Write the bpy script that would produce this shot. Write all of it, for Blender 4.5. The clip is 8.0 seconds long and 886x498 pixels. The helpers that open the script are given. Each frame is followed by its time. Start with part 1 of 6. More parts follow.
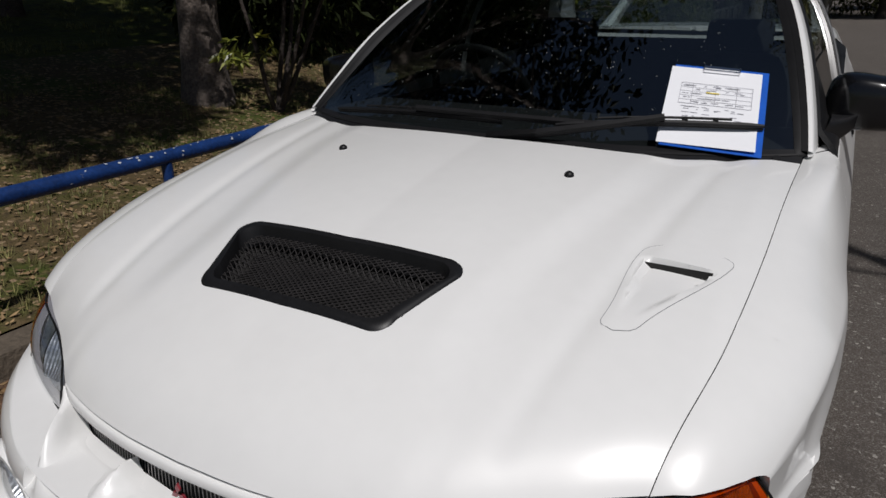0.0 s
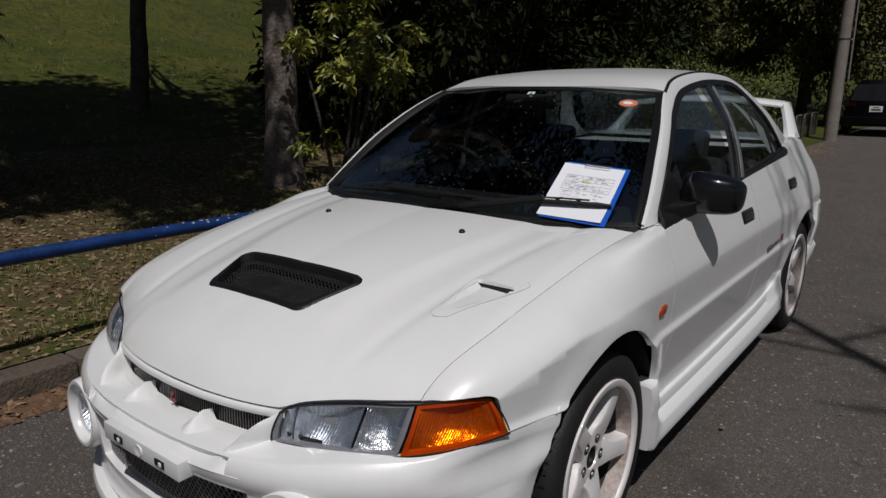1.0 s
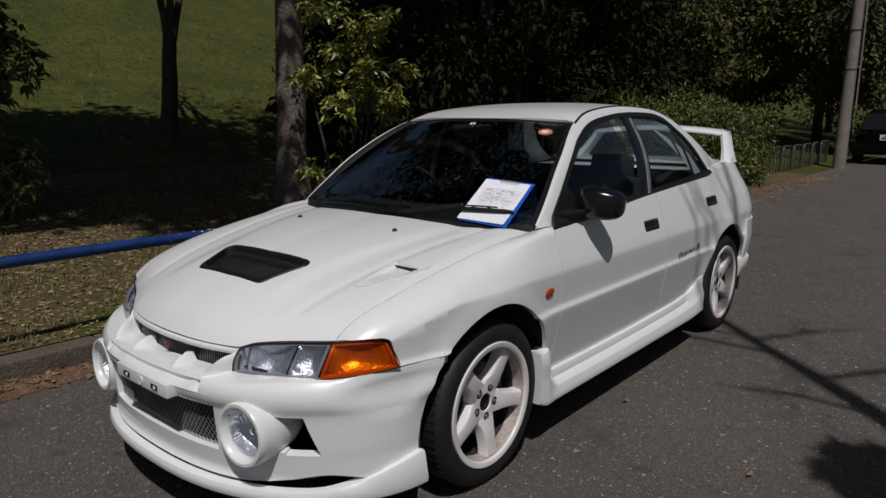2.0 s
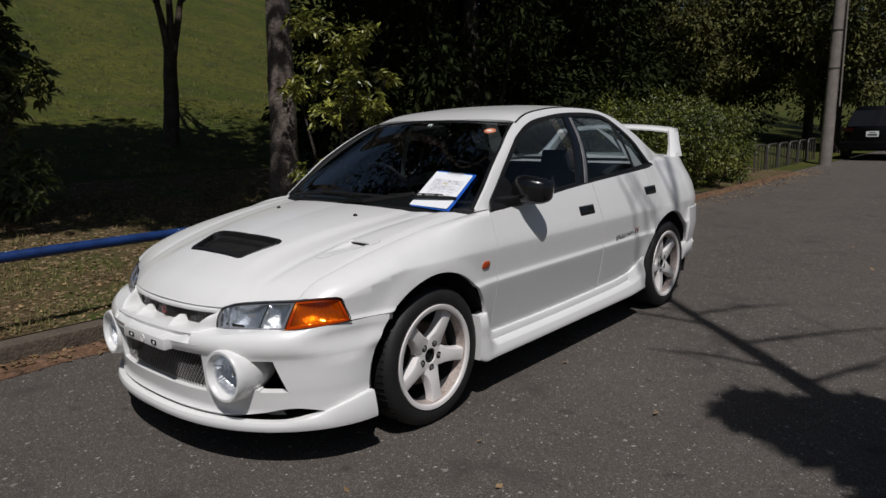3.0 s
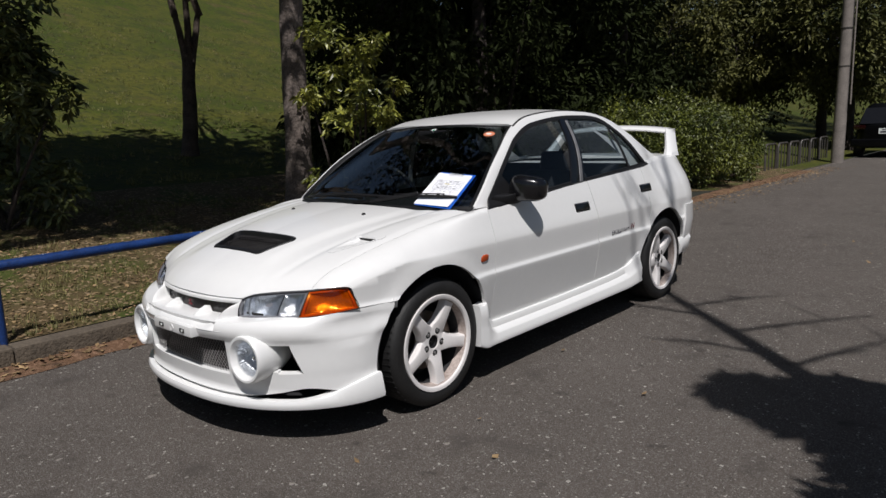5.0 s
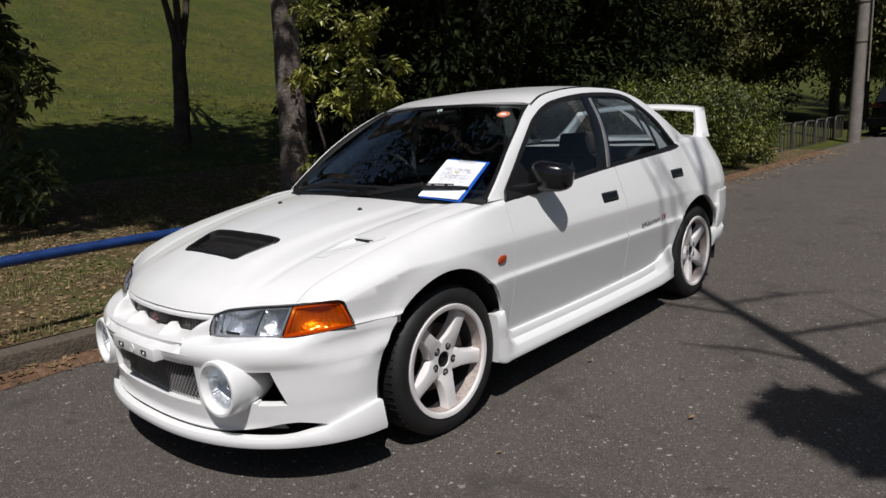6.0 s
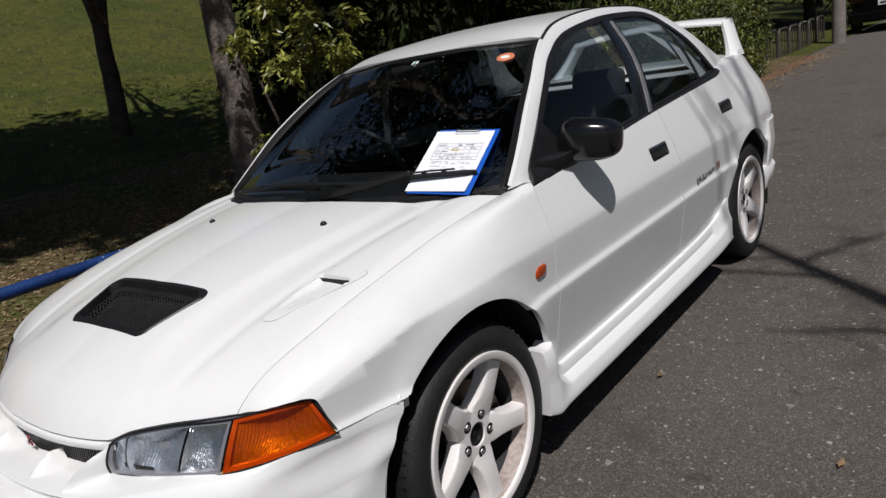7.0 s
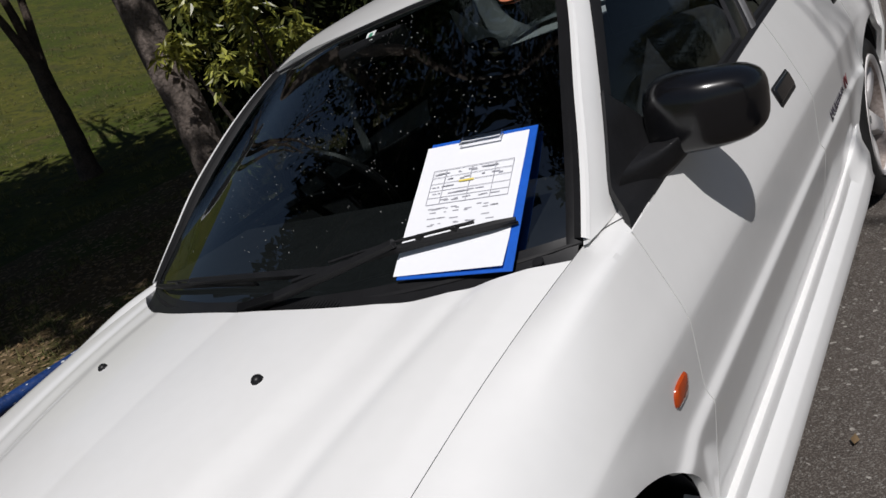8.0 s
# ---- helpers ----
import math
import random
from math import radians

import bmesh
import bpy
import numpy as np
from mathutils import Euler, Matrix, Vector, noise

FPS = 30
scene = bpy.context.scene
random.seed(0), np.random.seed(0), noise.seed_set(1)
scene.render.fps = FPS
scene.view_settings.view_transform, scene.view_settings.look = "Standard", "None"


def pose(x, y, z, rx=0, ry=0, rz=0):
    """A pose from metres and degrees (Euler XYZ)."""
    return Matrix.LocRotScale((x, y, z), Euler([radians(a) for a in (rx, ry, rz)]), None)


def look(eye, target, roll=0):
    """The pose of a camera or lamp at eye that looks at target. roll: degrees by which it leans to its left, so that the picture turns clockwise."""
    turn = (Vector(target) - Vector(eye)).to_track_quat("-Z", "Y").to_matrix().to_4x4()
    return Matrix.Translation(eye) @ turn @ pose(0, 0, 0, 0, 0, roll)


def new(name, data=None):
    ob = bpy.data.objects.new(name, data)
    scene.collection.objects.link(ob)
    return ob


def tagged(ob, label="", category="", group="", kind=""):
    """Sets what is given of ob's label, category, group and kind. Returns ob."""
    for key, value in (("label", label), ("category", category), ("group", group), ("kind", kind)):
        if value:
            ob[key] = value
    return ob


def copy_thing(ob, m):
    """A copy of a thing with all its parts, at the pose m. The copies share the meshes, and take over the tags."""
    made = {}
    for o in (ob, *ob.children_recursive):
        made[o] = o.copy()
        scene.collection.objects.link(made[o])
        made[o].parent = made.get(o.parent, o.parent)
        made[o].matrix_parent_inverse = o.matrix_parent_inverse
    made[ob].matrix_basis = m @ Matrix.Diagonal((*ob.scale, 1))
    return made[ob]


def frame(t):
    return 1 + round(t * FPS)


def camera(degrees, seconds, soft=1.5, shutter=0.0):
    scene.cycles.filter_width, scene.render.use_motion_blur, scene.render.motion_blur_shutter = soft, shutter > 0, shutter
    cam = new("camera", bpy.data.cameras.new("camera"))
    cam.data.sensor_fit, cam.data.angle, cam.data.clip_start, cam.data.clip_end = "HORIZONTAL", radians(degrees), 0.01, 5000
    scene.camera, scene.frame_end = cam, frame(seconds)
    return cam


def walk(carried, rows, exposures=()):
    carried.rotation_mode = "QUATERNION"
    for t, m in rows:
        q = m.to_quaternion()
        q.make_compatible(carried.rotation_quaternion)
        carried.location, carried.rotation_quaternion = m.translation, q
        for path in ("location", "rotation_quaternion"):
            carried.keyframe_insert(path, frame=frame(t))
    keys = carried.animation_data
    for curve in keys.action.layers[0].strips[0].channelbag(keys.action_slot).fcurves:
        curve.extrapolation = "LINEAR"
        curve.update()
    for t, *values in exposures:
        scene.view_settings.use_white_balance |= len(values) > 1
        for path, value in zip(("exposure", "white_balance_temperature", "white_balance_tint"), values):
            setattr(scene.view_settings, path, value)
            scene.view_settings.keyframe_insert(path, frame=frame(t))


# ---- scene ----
cam = camera(66.0, 8.0)
EXPOSURES = [(0, -0.42), (0.5, -0.5), (1, -0.58), (2.2, -0.52), (3.3, -0.22), (4.5, 0.0), (6.0, 0.07), (7.0, -0.04), (8, -0.12)]
PATH = [
    (0, (0.761, -1.317, 1.266), (-0.18, 0.297, 0.552), -0.8),
    (0.5, (1.13, -1.494, 1.304), (0.041, 0.076, 0.714), 0.1),
    (1, (1.509, -1.646, 1.325), (0.318, -0.106, 0.868), 0.2),
    (1.5, (1.852, -1.778, 1.336), (0.616, -0.264, 0.913), -0.6),
    (2, (2.176, -1.914, 1.34), (0.912, -0.411, 0.961), 0.2),
    (2.2, (2.291, -1.958, 1.342), (1.029, -0.45, 0.976), 0.1),
    (3.3, (2.807, -2.222, 1.308), (1.519, -0.735, 0.95), -1.4),
    (3.5, (2.86, -2.267, 1.316), (1.566, -0.783, 0.961), -1.6),
    (4, (2.951, -2.353, 1.312), (1.639, -0.884, 0.965), -1.9),
    (4.5, (2.965, -2.357, 1.313), (1.651, -0.888, 0.972), -2.2),
    (5.8, (2.671, -2.038, 1.291), (1.35, -0.584, 0.917), -2.1),
    (6, (2.567, -1.945, 1.288), (1.247, -0.493, 0.901), -2.8),
    (6.5, (2.235, -1.65, 1.293), (1.007, -0.14, 0.832), -5.1),
    (7, (1.871, -1.265, 1.304), (0.602, 0.188, 0.776), -10.0),
    (7.5, (1.503, -0.855, 1.329), (0.196, 0.528, 0.716), -16.3),
    (8, (1.255, -0.451, 1.313), (-0.068, 0.91, 0.681), -23.2),
]
walk(cam, [(t, look(eye, target, roll)) for t, eye, target, roll in PATH], EXPOSURES)

# ---- light ----
world = bpy.data.worlds.new("sky")
scene.world = world
world.use_nodes = True
wn = world.node_tree
sky = wn.nodes.new("ShaderNodeTexSky")
sky.sky_type = "NISHITA"
sky.sun_disc = False
SUN_EL, SUN_FROM = radians(59.0), Vector((0.42, -0.42, 1.0)).normalized()
sky.sun_elevation = SUN_EL
sky.sun_rotation = math.atan2(SUN_FROM.x, SUN_FROM.y)
wn.nodes["Background"].inputs["Strength"].default_value = 0.033
wn.links.new(sky.outputs[0], wn.nodes["Background"].inputs["Color"])
sun_data = bpy.data.lights.new("sun", "SUN")
sun_data.energy, sun_data.angle, sun_data.color = 3.9, radians(0.55), (1.0, 0.968, 0.958)
sun = new("sun", sun_data)
sun.matrix_world = look(SUN_FROM * 40, (0, 0, 0))


# ---- materials ----
def material(name, base, rough=0.6, metal=0.0, spread=0.0, scale=8.0, bump=0.0, bump_scale=60.0, second=None, coat=0.0, detail=6.0, per_object=0.0, shine=0.5, flute=0.0):
    """A principled material whose colour varies at two scales, with a fine relief."""
    m = bpy.data.materials.new(name)
    m.use_nodes = True
    nt = m.node_tree
    p = nt.nodes["Principled BSDF"]
    p.inputs["Roughness"].default_value, p.inputs["Metallic"].default_value = rough, metal
    p.inputs["Coat Weight"].default_value = coat
    p.inputs["Specular IOR Level"].default_value = shine
    p.inputs["Coat Roughness"].default_value = 0.04
    p.inputs["Base Color"].default_value = (*base, 1)
    co = nt.nodes.new("ShaderNodeTexCoord")
    if spread or second:
        big, small = nt.nodes.new("ShaderNodeTexNoise"), nt.nodes.new("ShaderNodeTexNoise")
        for n, s in ((big, scale), (small, scale * 9)):
            n.inputs["Scale"].default_value, n.inputs["Detail"].default_value = s, detail
            nt.links.new(co.outputs["Object"], n.inputs["Vector"])
        add = nt.nodes.new("ShaderNodeMath")
        add.operation = "ADD"
        nt.links.new(big.outputs[0], add.inputs[0])
        nt.links.new(small.outputs[0], add.inputs[1])
        ramp = nt.nodes.new("ShaderNodeMapRange")
        ramp.inputs[1].default_value, ramp.inputs[2].default_value = 0.72, 1.28
        nt.links.new(add.outputs[0], ramp.inputs[0])
        mix = nt.nodes.new("ShaderNodeMix")
        mix.data_type = "RGBA"
        lo = tuple(c * (1 - spread) for c in base)
        hi = second or tuple(min(1, c * (1 + spread)) for c in base)
        mix.inputs[6].default_value, mix.inputs[7].default_value = (*lo, 1), (*hi, 1)
        nt.links.new(ramp.outputs[0], mix.inputs[0])
        out = mix.outputs[2]
        if per_object:
            geo = nt.nodes.new("ShaderNodeNewGeometry")
            hsv = nt.nodes.new("ShaderNodeHueSaturation")
            rng = nt.nodes.new("ShaderNodeMapRange")
            rng.inputs[3].default_value, rng.inputs[4].default_value = 1 - per_object, 1 + per_object
            nt.links.new(geo.outputs["Random Per Island"], rng.inputs[0])
            nt.links.new(rng.outputs[0], hsv.inputs["Value"])
            nt.links.new(out, hsv.inputs["Color"])
            out = hsv.outputs[0]
        nt.links.new(out, p.inputs["Base Color"])
    if bump:
        n = nt.nodes.new("ShaderNodeTexNoise")
        n.inputs["Scale"].default_value, n.inputs["Detail"].default_value = bump_scale, 5
        b = nt.nodes.new("ShaderNodeBump")
        b.inputs["Strength"].default_value, b.inputs["Distance"].default_value = bump, 0.02
        nt.links.new(co.outputs["Object"], n.inputs["Vector"])
        nt.links.new(n.outputs[0], b.inputs["Height"])
        nt.links.new(b.outputs[0], p.inputs["Normal"])
        if flute:
            w, b2 = nt.nodes.new("ShaderNodeTexWave"), nt.nodes.new("ShaderNodeBump")
            w.inputs["Scale"].default_value, w.inputs["Distortion"].default_value = flute, 0.4
            b2.inputs["Strength"].default_value, b2.inputs["Distance"].default_value = 0.22, 0.01
            nt.links.new(co.outputs["Object"], w.inputs[0])
            nt.links.new(w.outputs[0], b2.inputs["Height"])
            nt.links.new(b.outputs[0], b2.inputs["Normal"])
            nt.links.new(b2.outputs[0], p.inputs["Normal"])
    return m


def glass(name, tint, gloss=0.02, ior=1.5, flute=0.0):
    """A thin pane: tinted see-through, with a mirror gloss that grows towards grazing."""
    m = bpy.data.materials.new(name)
    m.use_nodes = True
    nt = m.node_tree
    nt.nodes.remove(nt.nodes["Principled BSDF"])
    clear, shine, mix, fr = (nt.nodes.new(k) for k in ("ShaderNodeBsdfTransparent", "ShaderNodeBsdfGlossy", "ShaderNodeMixShader", "ShaderNodeLayerWeight"))
    clear.inputs[0].default_value = (*tint, 1)
    shine.inputs["Roughness"].default_value = gloss
    fr.inputs["Blend"].default_value = 0.5
    base = ((ior - 1) / (ior + 1)) ** 2
    power, amount = nt.nodes.new("ShaderNodeMath"), nt.nodes.new("ShaderNodeMath")
    power.operation, amount.operation = "POWER", "MULTIPLY_ADD"
    power.inputs[1].default_value = 5.0
    amount.inputs[1].default_value, amount.inputs[2].default_value = 1 - base, base
    nt.links.new(fr.outputs["Facing"], power.inputs[0])
    nt.links.new(power.outputs[0], amount.inputs[0])
    if flute:
        co, wave, b = nt.nodes.new("ShaderNodeTexCoord"), nt.nodes.new("ShaderNodeTexWave"), nt.nodes.new("ShaderNodeBump")
        wave.inputs["Scale"].default_value = flute
        wave.inputs["Distortion"].default_value = 0.3
        b.inputs["Strength"].default_value, b.inputs["Distance"].default_value = 0.5, 0.01
        nt.links.new(co.outputs["Object"], wave.inputs[0])
        nt.links.new(wave.outputs[0], b.inputs["Height"])
        nt.links.new(b.outputs[0], shine.inputs["Normal"])
        nt.links.new(b.outputs[0], fr.inputs["Normal"])
    nt.links.new(amount.outputs[0], mix.inputs[0])
    nt.links.new(clear.outputs[0], mix.inputs[1])
    nt.links.new(shine.outputs[0], mix.inputs[2])
    nt.links.new(mix.outputs[0], nt.nodes["Material Output"].inputs[0])
    return m


PAINT = material("white_paint", (0.80, 0.80, 0.79), 0.32, spread=0.015, scale=3, coat=0.6)
BLACK = material("black_plastic", (0.011, 0.011, 0.012), 0.42, spread=0.2, scale=20, bump=0.02, bump_scale=400, shine=0.3)
WEATHERED = material("weathered_plastic", (0.13, 0.13, 0.135), 0.6, spread=0.35, scale=25, bump=0.1, bump_scale=200)
GLOSS_BLACK = material("gloss_black_paint", (0.005, 0.005, 0.006), 0.22, spread=0.1, scale=6, coat=0.35)
RUBBER = material("rubber_seal", (0.009, 0.009, 0.010), 0.6, spread=0.2, scale=15, shine=0.25)
TYRE = material("tyre_rubber", (0.011, 0.0107, 0.0107), 0.62, spread=0.35, scale=12, bump=0.15, bump_scale=150)
RIM = material("white_wheel_paint", (0.76, 0.74, 0.73), 0.4, spread=0.06, scale=14, second=(0.80, 0.76, 0.74), coat=0.3)
STEEL = material("brake_steel", (0.20, 0.17, 0.15), 0.45, 1.0, spread=0.3, scale=18)
CHROME = material("chrome", (0.82, 0.83, 0.85), 0.12, 1.0)
REFLECTOR = material("lamp_reflector", (0.78, 0.80, 0.84), 0.30, 1.0, spread=0.25, scale=20, bump=0.5, bump_scale=25, flute=70)
CLEAR_REFLECTOR = material("clear_reflector", (0.62, 0.66, 0.72), 0.38, 0.9, spread=0.3, scale=24, bump=0.25, bump_scale=30, flute=45)
LAMP_GREY = material("lamp_bezel", (0.22, 0.22, 0.24), 0.3, spread=0.1, scale=40, flute=90)
AMBER_RIM = material("amber_rim", (0.42, 0.085, 0.005), 0.3, spread=0.1, scale=40, coat=0.4)
BARREL = material("dusty_barrel", (0.34, 0.27, 0.235), 0.5, spread=0.3, scale=9, second=(0.54, 0.46, 0.42))
STEEL_NUT = material("nut_steel", (0.42, 0.42, 0.42), 0.35, 0.9, spread=0.2, scale=60)
FOG_REFLECTOR = material("fog_reflector", (0.66, 0.69, 0.73), 0.42, 0.85, spread=0.2, scale=30, bump=0.3, bump_scale=30, flute=60)
LAMP_DARK = material("lamp_housing", (0.05, 0.05, 0.055), 0.5, spread=0.3, scale=20)
MESH_BLACK = material("mesh_black", (0.04, 0.037, 0.037), 0.5, 0.3, spread=0.3, scale=30)
MESH_STEEL = material("mesh_steel", (0.38, 0.37, 0.37), 0.35, 1.0, spread=0.2, scale=40)
# near-black for sheets that stand in for shade inside openings
HOLLOW_SHADE = material("hollow_shade", (0.010, 0.0095, 0.009), 0.7, spread=0.5, scale=10)
AMBER = material("amber_reflector", (0.80, 0.25, 0.012), 0.24, 0.7, spread=0.35, scale=16, bump=0.2, bump_scale=30, coat=0.3, flute=80)
AMBER_LENS = glass("amber_lens", (0.97, 0.50, 0.08), 0.04, 1.45)
ORANGE = material("orange_lens", (0.42, 0.055, 0.006), 0.2, spread=0.12, scale=60, coat=0.8)
GLASS = glass("window_glass", (0.30, 0.36, 0.36), 0.012, 2.9)
REAR_GLASS = glass("rear_glass", (0.62, 0.68, 0.70))
SIDE_GLASS = glass("side_glass", (0.48, 0.54, 0.57), 0.015, 1.65)
LENS = glass("headlamp_lens", (0.90, 0.91, 0.92), 0.03, 1.45)
TRIM = material("dark_interior", (0.018, 0.018, 0.02), 0.75, spread=0.3, scale=10, bump=0.05, bump_scale=200)
SEAT = material("seat_cloth", (0.016, 0.017, 0.020), 0.9, spread=0.3, scale=20, bump=0.1, bump_scale=300)
LIGHT_TRIM = material("grey_pillar_trim", (0.50, 0.51, 0.50), 0.7, spread=0.08, scale=8)
PAPER = material("white_paper", (0.82, 0.83, 0.86), 0.7, spread=0.015, scale=10)
BLUE_BOARD = material("blue_clipboard_plastic", (0.012, 0.10, 0.50), 0.35, spread=0.1, scale=12)
INK = material("printed_ink", (0.42, 0.42, 0.46), 0.7, spread=0.2, scale=200)
YELLOW_INK = material("yellow_marker_ink", (0.75, 0.6, 0.1), 0.7, spread=0.1, scale=200)
RED = material("badge_red", (0.22, 0.02, 0.03), 0.35, spread=0.1, scale=60, coat=0.4)
DECAL = material("dark_decal", (0.05, 0.045, 0.06), 0.4, spread=0.2, scale=100)
RED_DECAL = material("dark_red_decal", (0.16, 0.03, 0.035), 0.5, spread=0.2, scale=60)
STICKER = material("white_sticker", (0.75, 0.78, 0.76), 0.5, spread=0.05, scale=100)
DUST = material("pale_dust", (0.34, 0.35, 0.34), 0.9, spread=0.3, scale=300)
GREEN_INK = material("green_ink", (0.05, 0.25, 0.15), 0.5, spread=0.1, scale=100)
ORANGE_STICKER = material("orange_sticker", (0.62, 0.20, 0.10), 0.5, spread=0.2, scale=100)
RAIL_BLUE = material("blue_rail_paint", (0.009, 0.034, 0.135), 0.38, spread=0.35, scale=10, bump=0.15, bump_scale=60)
CHIPPED = material("chipped_paint_spots", (0.45, 0.47, 0.5), 0.7, spread=0.2, scale=80)
CONCRETE = material("kerb_concrete", (0.100, 0.079, 0.058), 0.9, spread=0.35, scale=5, bump=0.5, bump_scale=70)
POLE = material("pole_concrete", (0.21, 0.185, 0.165), 0.85, spread=0.25, scale=4, bump=0.2, bump_scale=50)
BARK = material("bark", (0.13, 0.105, 0.09), 0.95, spread=0.55, scale=5, bump=1.0, bump_scale=28)
# two bark copies darkened in colour for trunks standing in shade
SHADE_BARK = material("shaded_bark", (0.075, 0.056, 0.043), 0.95, spread=0.5, scale=6, bump=1.0, bump_scale=30)
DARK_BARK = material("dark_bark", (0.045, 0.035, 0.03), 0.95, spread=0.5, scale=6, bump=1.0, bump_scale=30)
LEAF = material("broad_leaf", (0.085, 0.125, 0.020), 0.36, spread=0.45, scale=3, second=(0.29, 0.285, 0.05), per_object=0.5)
# darker copy of the broad leaf, with half shade in the colour
LEAF_HALF_SHADE = material("half_lit_leaf", (0.045, 0.062, 0.014), 0.45, spread=0.4, scale=2, second=(0.10, 0.115, 0.03), per_object=0.45)
# near-black leaf: the wood's deep shade is put into its colour
LEAF_SHADED = material("shaded_leaf", (0.018, 0.024, 0.007), 0.65, spread=0.4, scale=2, per_object=0.45, shine=0.08)
LEAF_HEDGE = material("hedge_leaf", (0.045, 0.085, 0.008), 0.5, spread=0.6, scale=1.2, second=(0.155, 0.17, 0.02), per_object=0.5)
LEAF_FAR = material("far_leaf", (0.040, 0.058, 0.012), 0.6, spread=0.5, scale=0.6, second=(0.135, 0.130, 0.040), per_object=0.55, shine=0.2)
DRY = material("dry_leaf", (0.17, 0.095, 0.038), 0.8, spread=0.4, scale=2, second=(0.33, 0.225, 0.115), per_object=0.5)
BLADE = material("grass_blade", (0.115, 0.140, 0.026), 0.7, spread=0.4, scale=2, second=(0.25, 0.22, 0.085), per_object=0.45)
SUV_PAINT = material("black_car_paint", (0.003, 0.003, 0.0035), 0.25, spread=0.2, scale=3, shine=0.2)
TAIL_RED = material("tail_lamp_red", (0.018, 0.003, 0.003), 0.2, spread=0.2, scale=30, coat=0.8)
FENCE = material("brown_fence_paint", (0.05, 0.045, 0.04), 0.5, spread=0.3, scale=10)


def ground_material(name, layers, bump, bump_scale):
    """Ground of noise layers: the first colour, then (colour, scale, low, high) laid over it; a relief on top."""
    m = bpy.data.materials.new(name)
    m.use_nodes = True
    nt = m.node_tree
    p = nt.nodes["Principled BSDF"]
    p.inputs["Roughness"].default_value = 0.92
    p.inputs["Specular IOR Level"].default_value = 0.25
    co = nt.nodes.new("ShaderNodeTexCoord")
    rgb = nt.nodes.new("ShaderNodeRGB")
    rgb.outputs[0].default_value = (*layers[0], 1)
    last = rgb.outputs[0]
    for colour, scale, low, high, kind in layers[1:]:
        if kind == "spot":
            tex = nt.nodes.new("ShaderNodeTexVoronoi")
            val = tex.outputs["Color"]
            sep = nt.nodes.new("ShaderNodeSeparateColor")
            nt.links.new(val, sep.inputs[0])
            val = sep.outputs[0]
        else:
            tex = nt.nodes.new("ShaderNodeTexNoise")
            tex.inputs["Detail"].default_value = 7
            tex.inputs["Roughness"].default_value = 0.62
            val = tex.outputs[0]
        tex.inputs["Scale"].default_value = scale
        nt.links.new(co.outputs["Object"], tex.inputs["Vector"])
        rng = nt.nodes.new("ShaderNodeMapRange")
        rng.inputs[1].default_value, rng.inputs[2].default_value = low, high
        nt.links.new(val, rng.inputs[0])
        mix = nt.nodes.new("ShaderNodeMix")
        mix.data_type = "RGBA"
        nt.links.new(rng.outputs[0], mix.inputs[0])
        nt.links.new(last, mix.inputs[6])
        mix.inputs[7].default_value = (*colour, 1)
        last = mix.outputs[2]
    nt.links.new(last, p.inputs["Base Color"])
    n, b = nt.nodes.new("ShaderNodeTexNoise"), nt.nodes.new("ShaderNodeBump")
    n.inputs["Scale"].default_value, n.inputs["Detail"].default_value = bump_scale, 6
    b.inputs["Strength"].default_value, b.inputs["Distance"].default_value = bump, 0.02
    nt.links.new(co.outputs["Object"], n.inputs["Vector"])
    nt.links.new(n.outputs[0], b.inputs["Height"])
    nt.links.new(b.outputs[0], p.inputs["Normal"])
    return m


ASPHALT = ground_material("asphalt", [(0.089, 0.075, 0.065), ((0.118, 0.100, 0.088), 0.8, 0.4, 0.7, "n"), ((0.150, 0.131, 0.116), 38, 0.57, 0.66, "n"), ((0.060, 0.051, 0.045), 26, 0.60, 0.68, "n"), ((0.050, 0.043, 0.038), 260, 0.46, 0.62, "n"),
                                      ((0.155, 0.140, 0.125), 300, 0.72, 0.80, "spot"), ((0.20, 0.19, 0.175), 230, 0.95, 0.97, "spot"), ((0.22, 0.205, 0.185), 140, 0.983, 0.99, "spot"), ((0.34, 0.32, 0.29), 130, 0.990, 0.994, "spot"), ((0.34, 0.32, 0.29), 80, 0.995, 0.997, "spot"), ((0.26, 0.235, 0.21), 44, 0.9982, 0.999, "spot"), ((0.066, 0.057, 0.051), 2.4, 0.56, 0.72, "n"), ((0.055, 0.047, 0.042), 7, 0.62, 0.72, "n")], 0.6, 160)
LITTER = ground_material("lawn_litter", [(0.098, 0.070, 0.032), ((0.056, 0.074, 0.013), 1.3, 0.48, 0.62, "n"), ((0.16, 0.112, 0.058), 9, 0.52, 0.70, "n"),
                                         ((0.05, 0.036, 0.02), 30, 0.52, 0.66, "n"), ((0.28, 0.20, 0.12), 42, 0.88, 0.92, "spot")], 1.0, 60)
GRASS = ground_material("hill_grass", [(0.043, 0.060, 0.004), ((0.076, 0.076, 0.010), 0.5, 0.42, 0.60, "n"), ((0.034, 0.043, 0.008), 1.6, 0.5, 0.66, "n"),
                                       ((0.11, 0.076, 0.030), 0.8, 0.60, 0.74, "n"), ((0.028, 0.035, 0.007), 7, 0.5, 0.62, "n"), ((0.11, 0.095, 0.030), 14, 0.56, 0.70, "n"), ((0.022, 0.028, 0.006), 22, 0.55, 0.66, "n")], 1.0, 12)
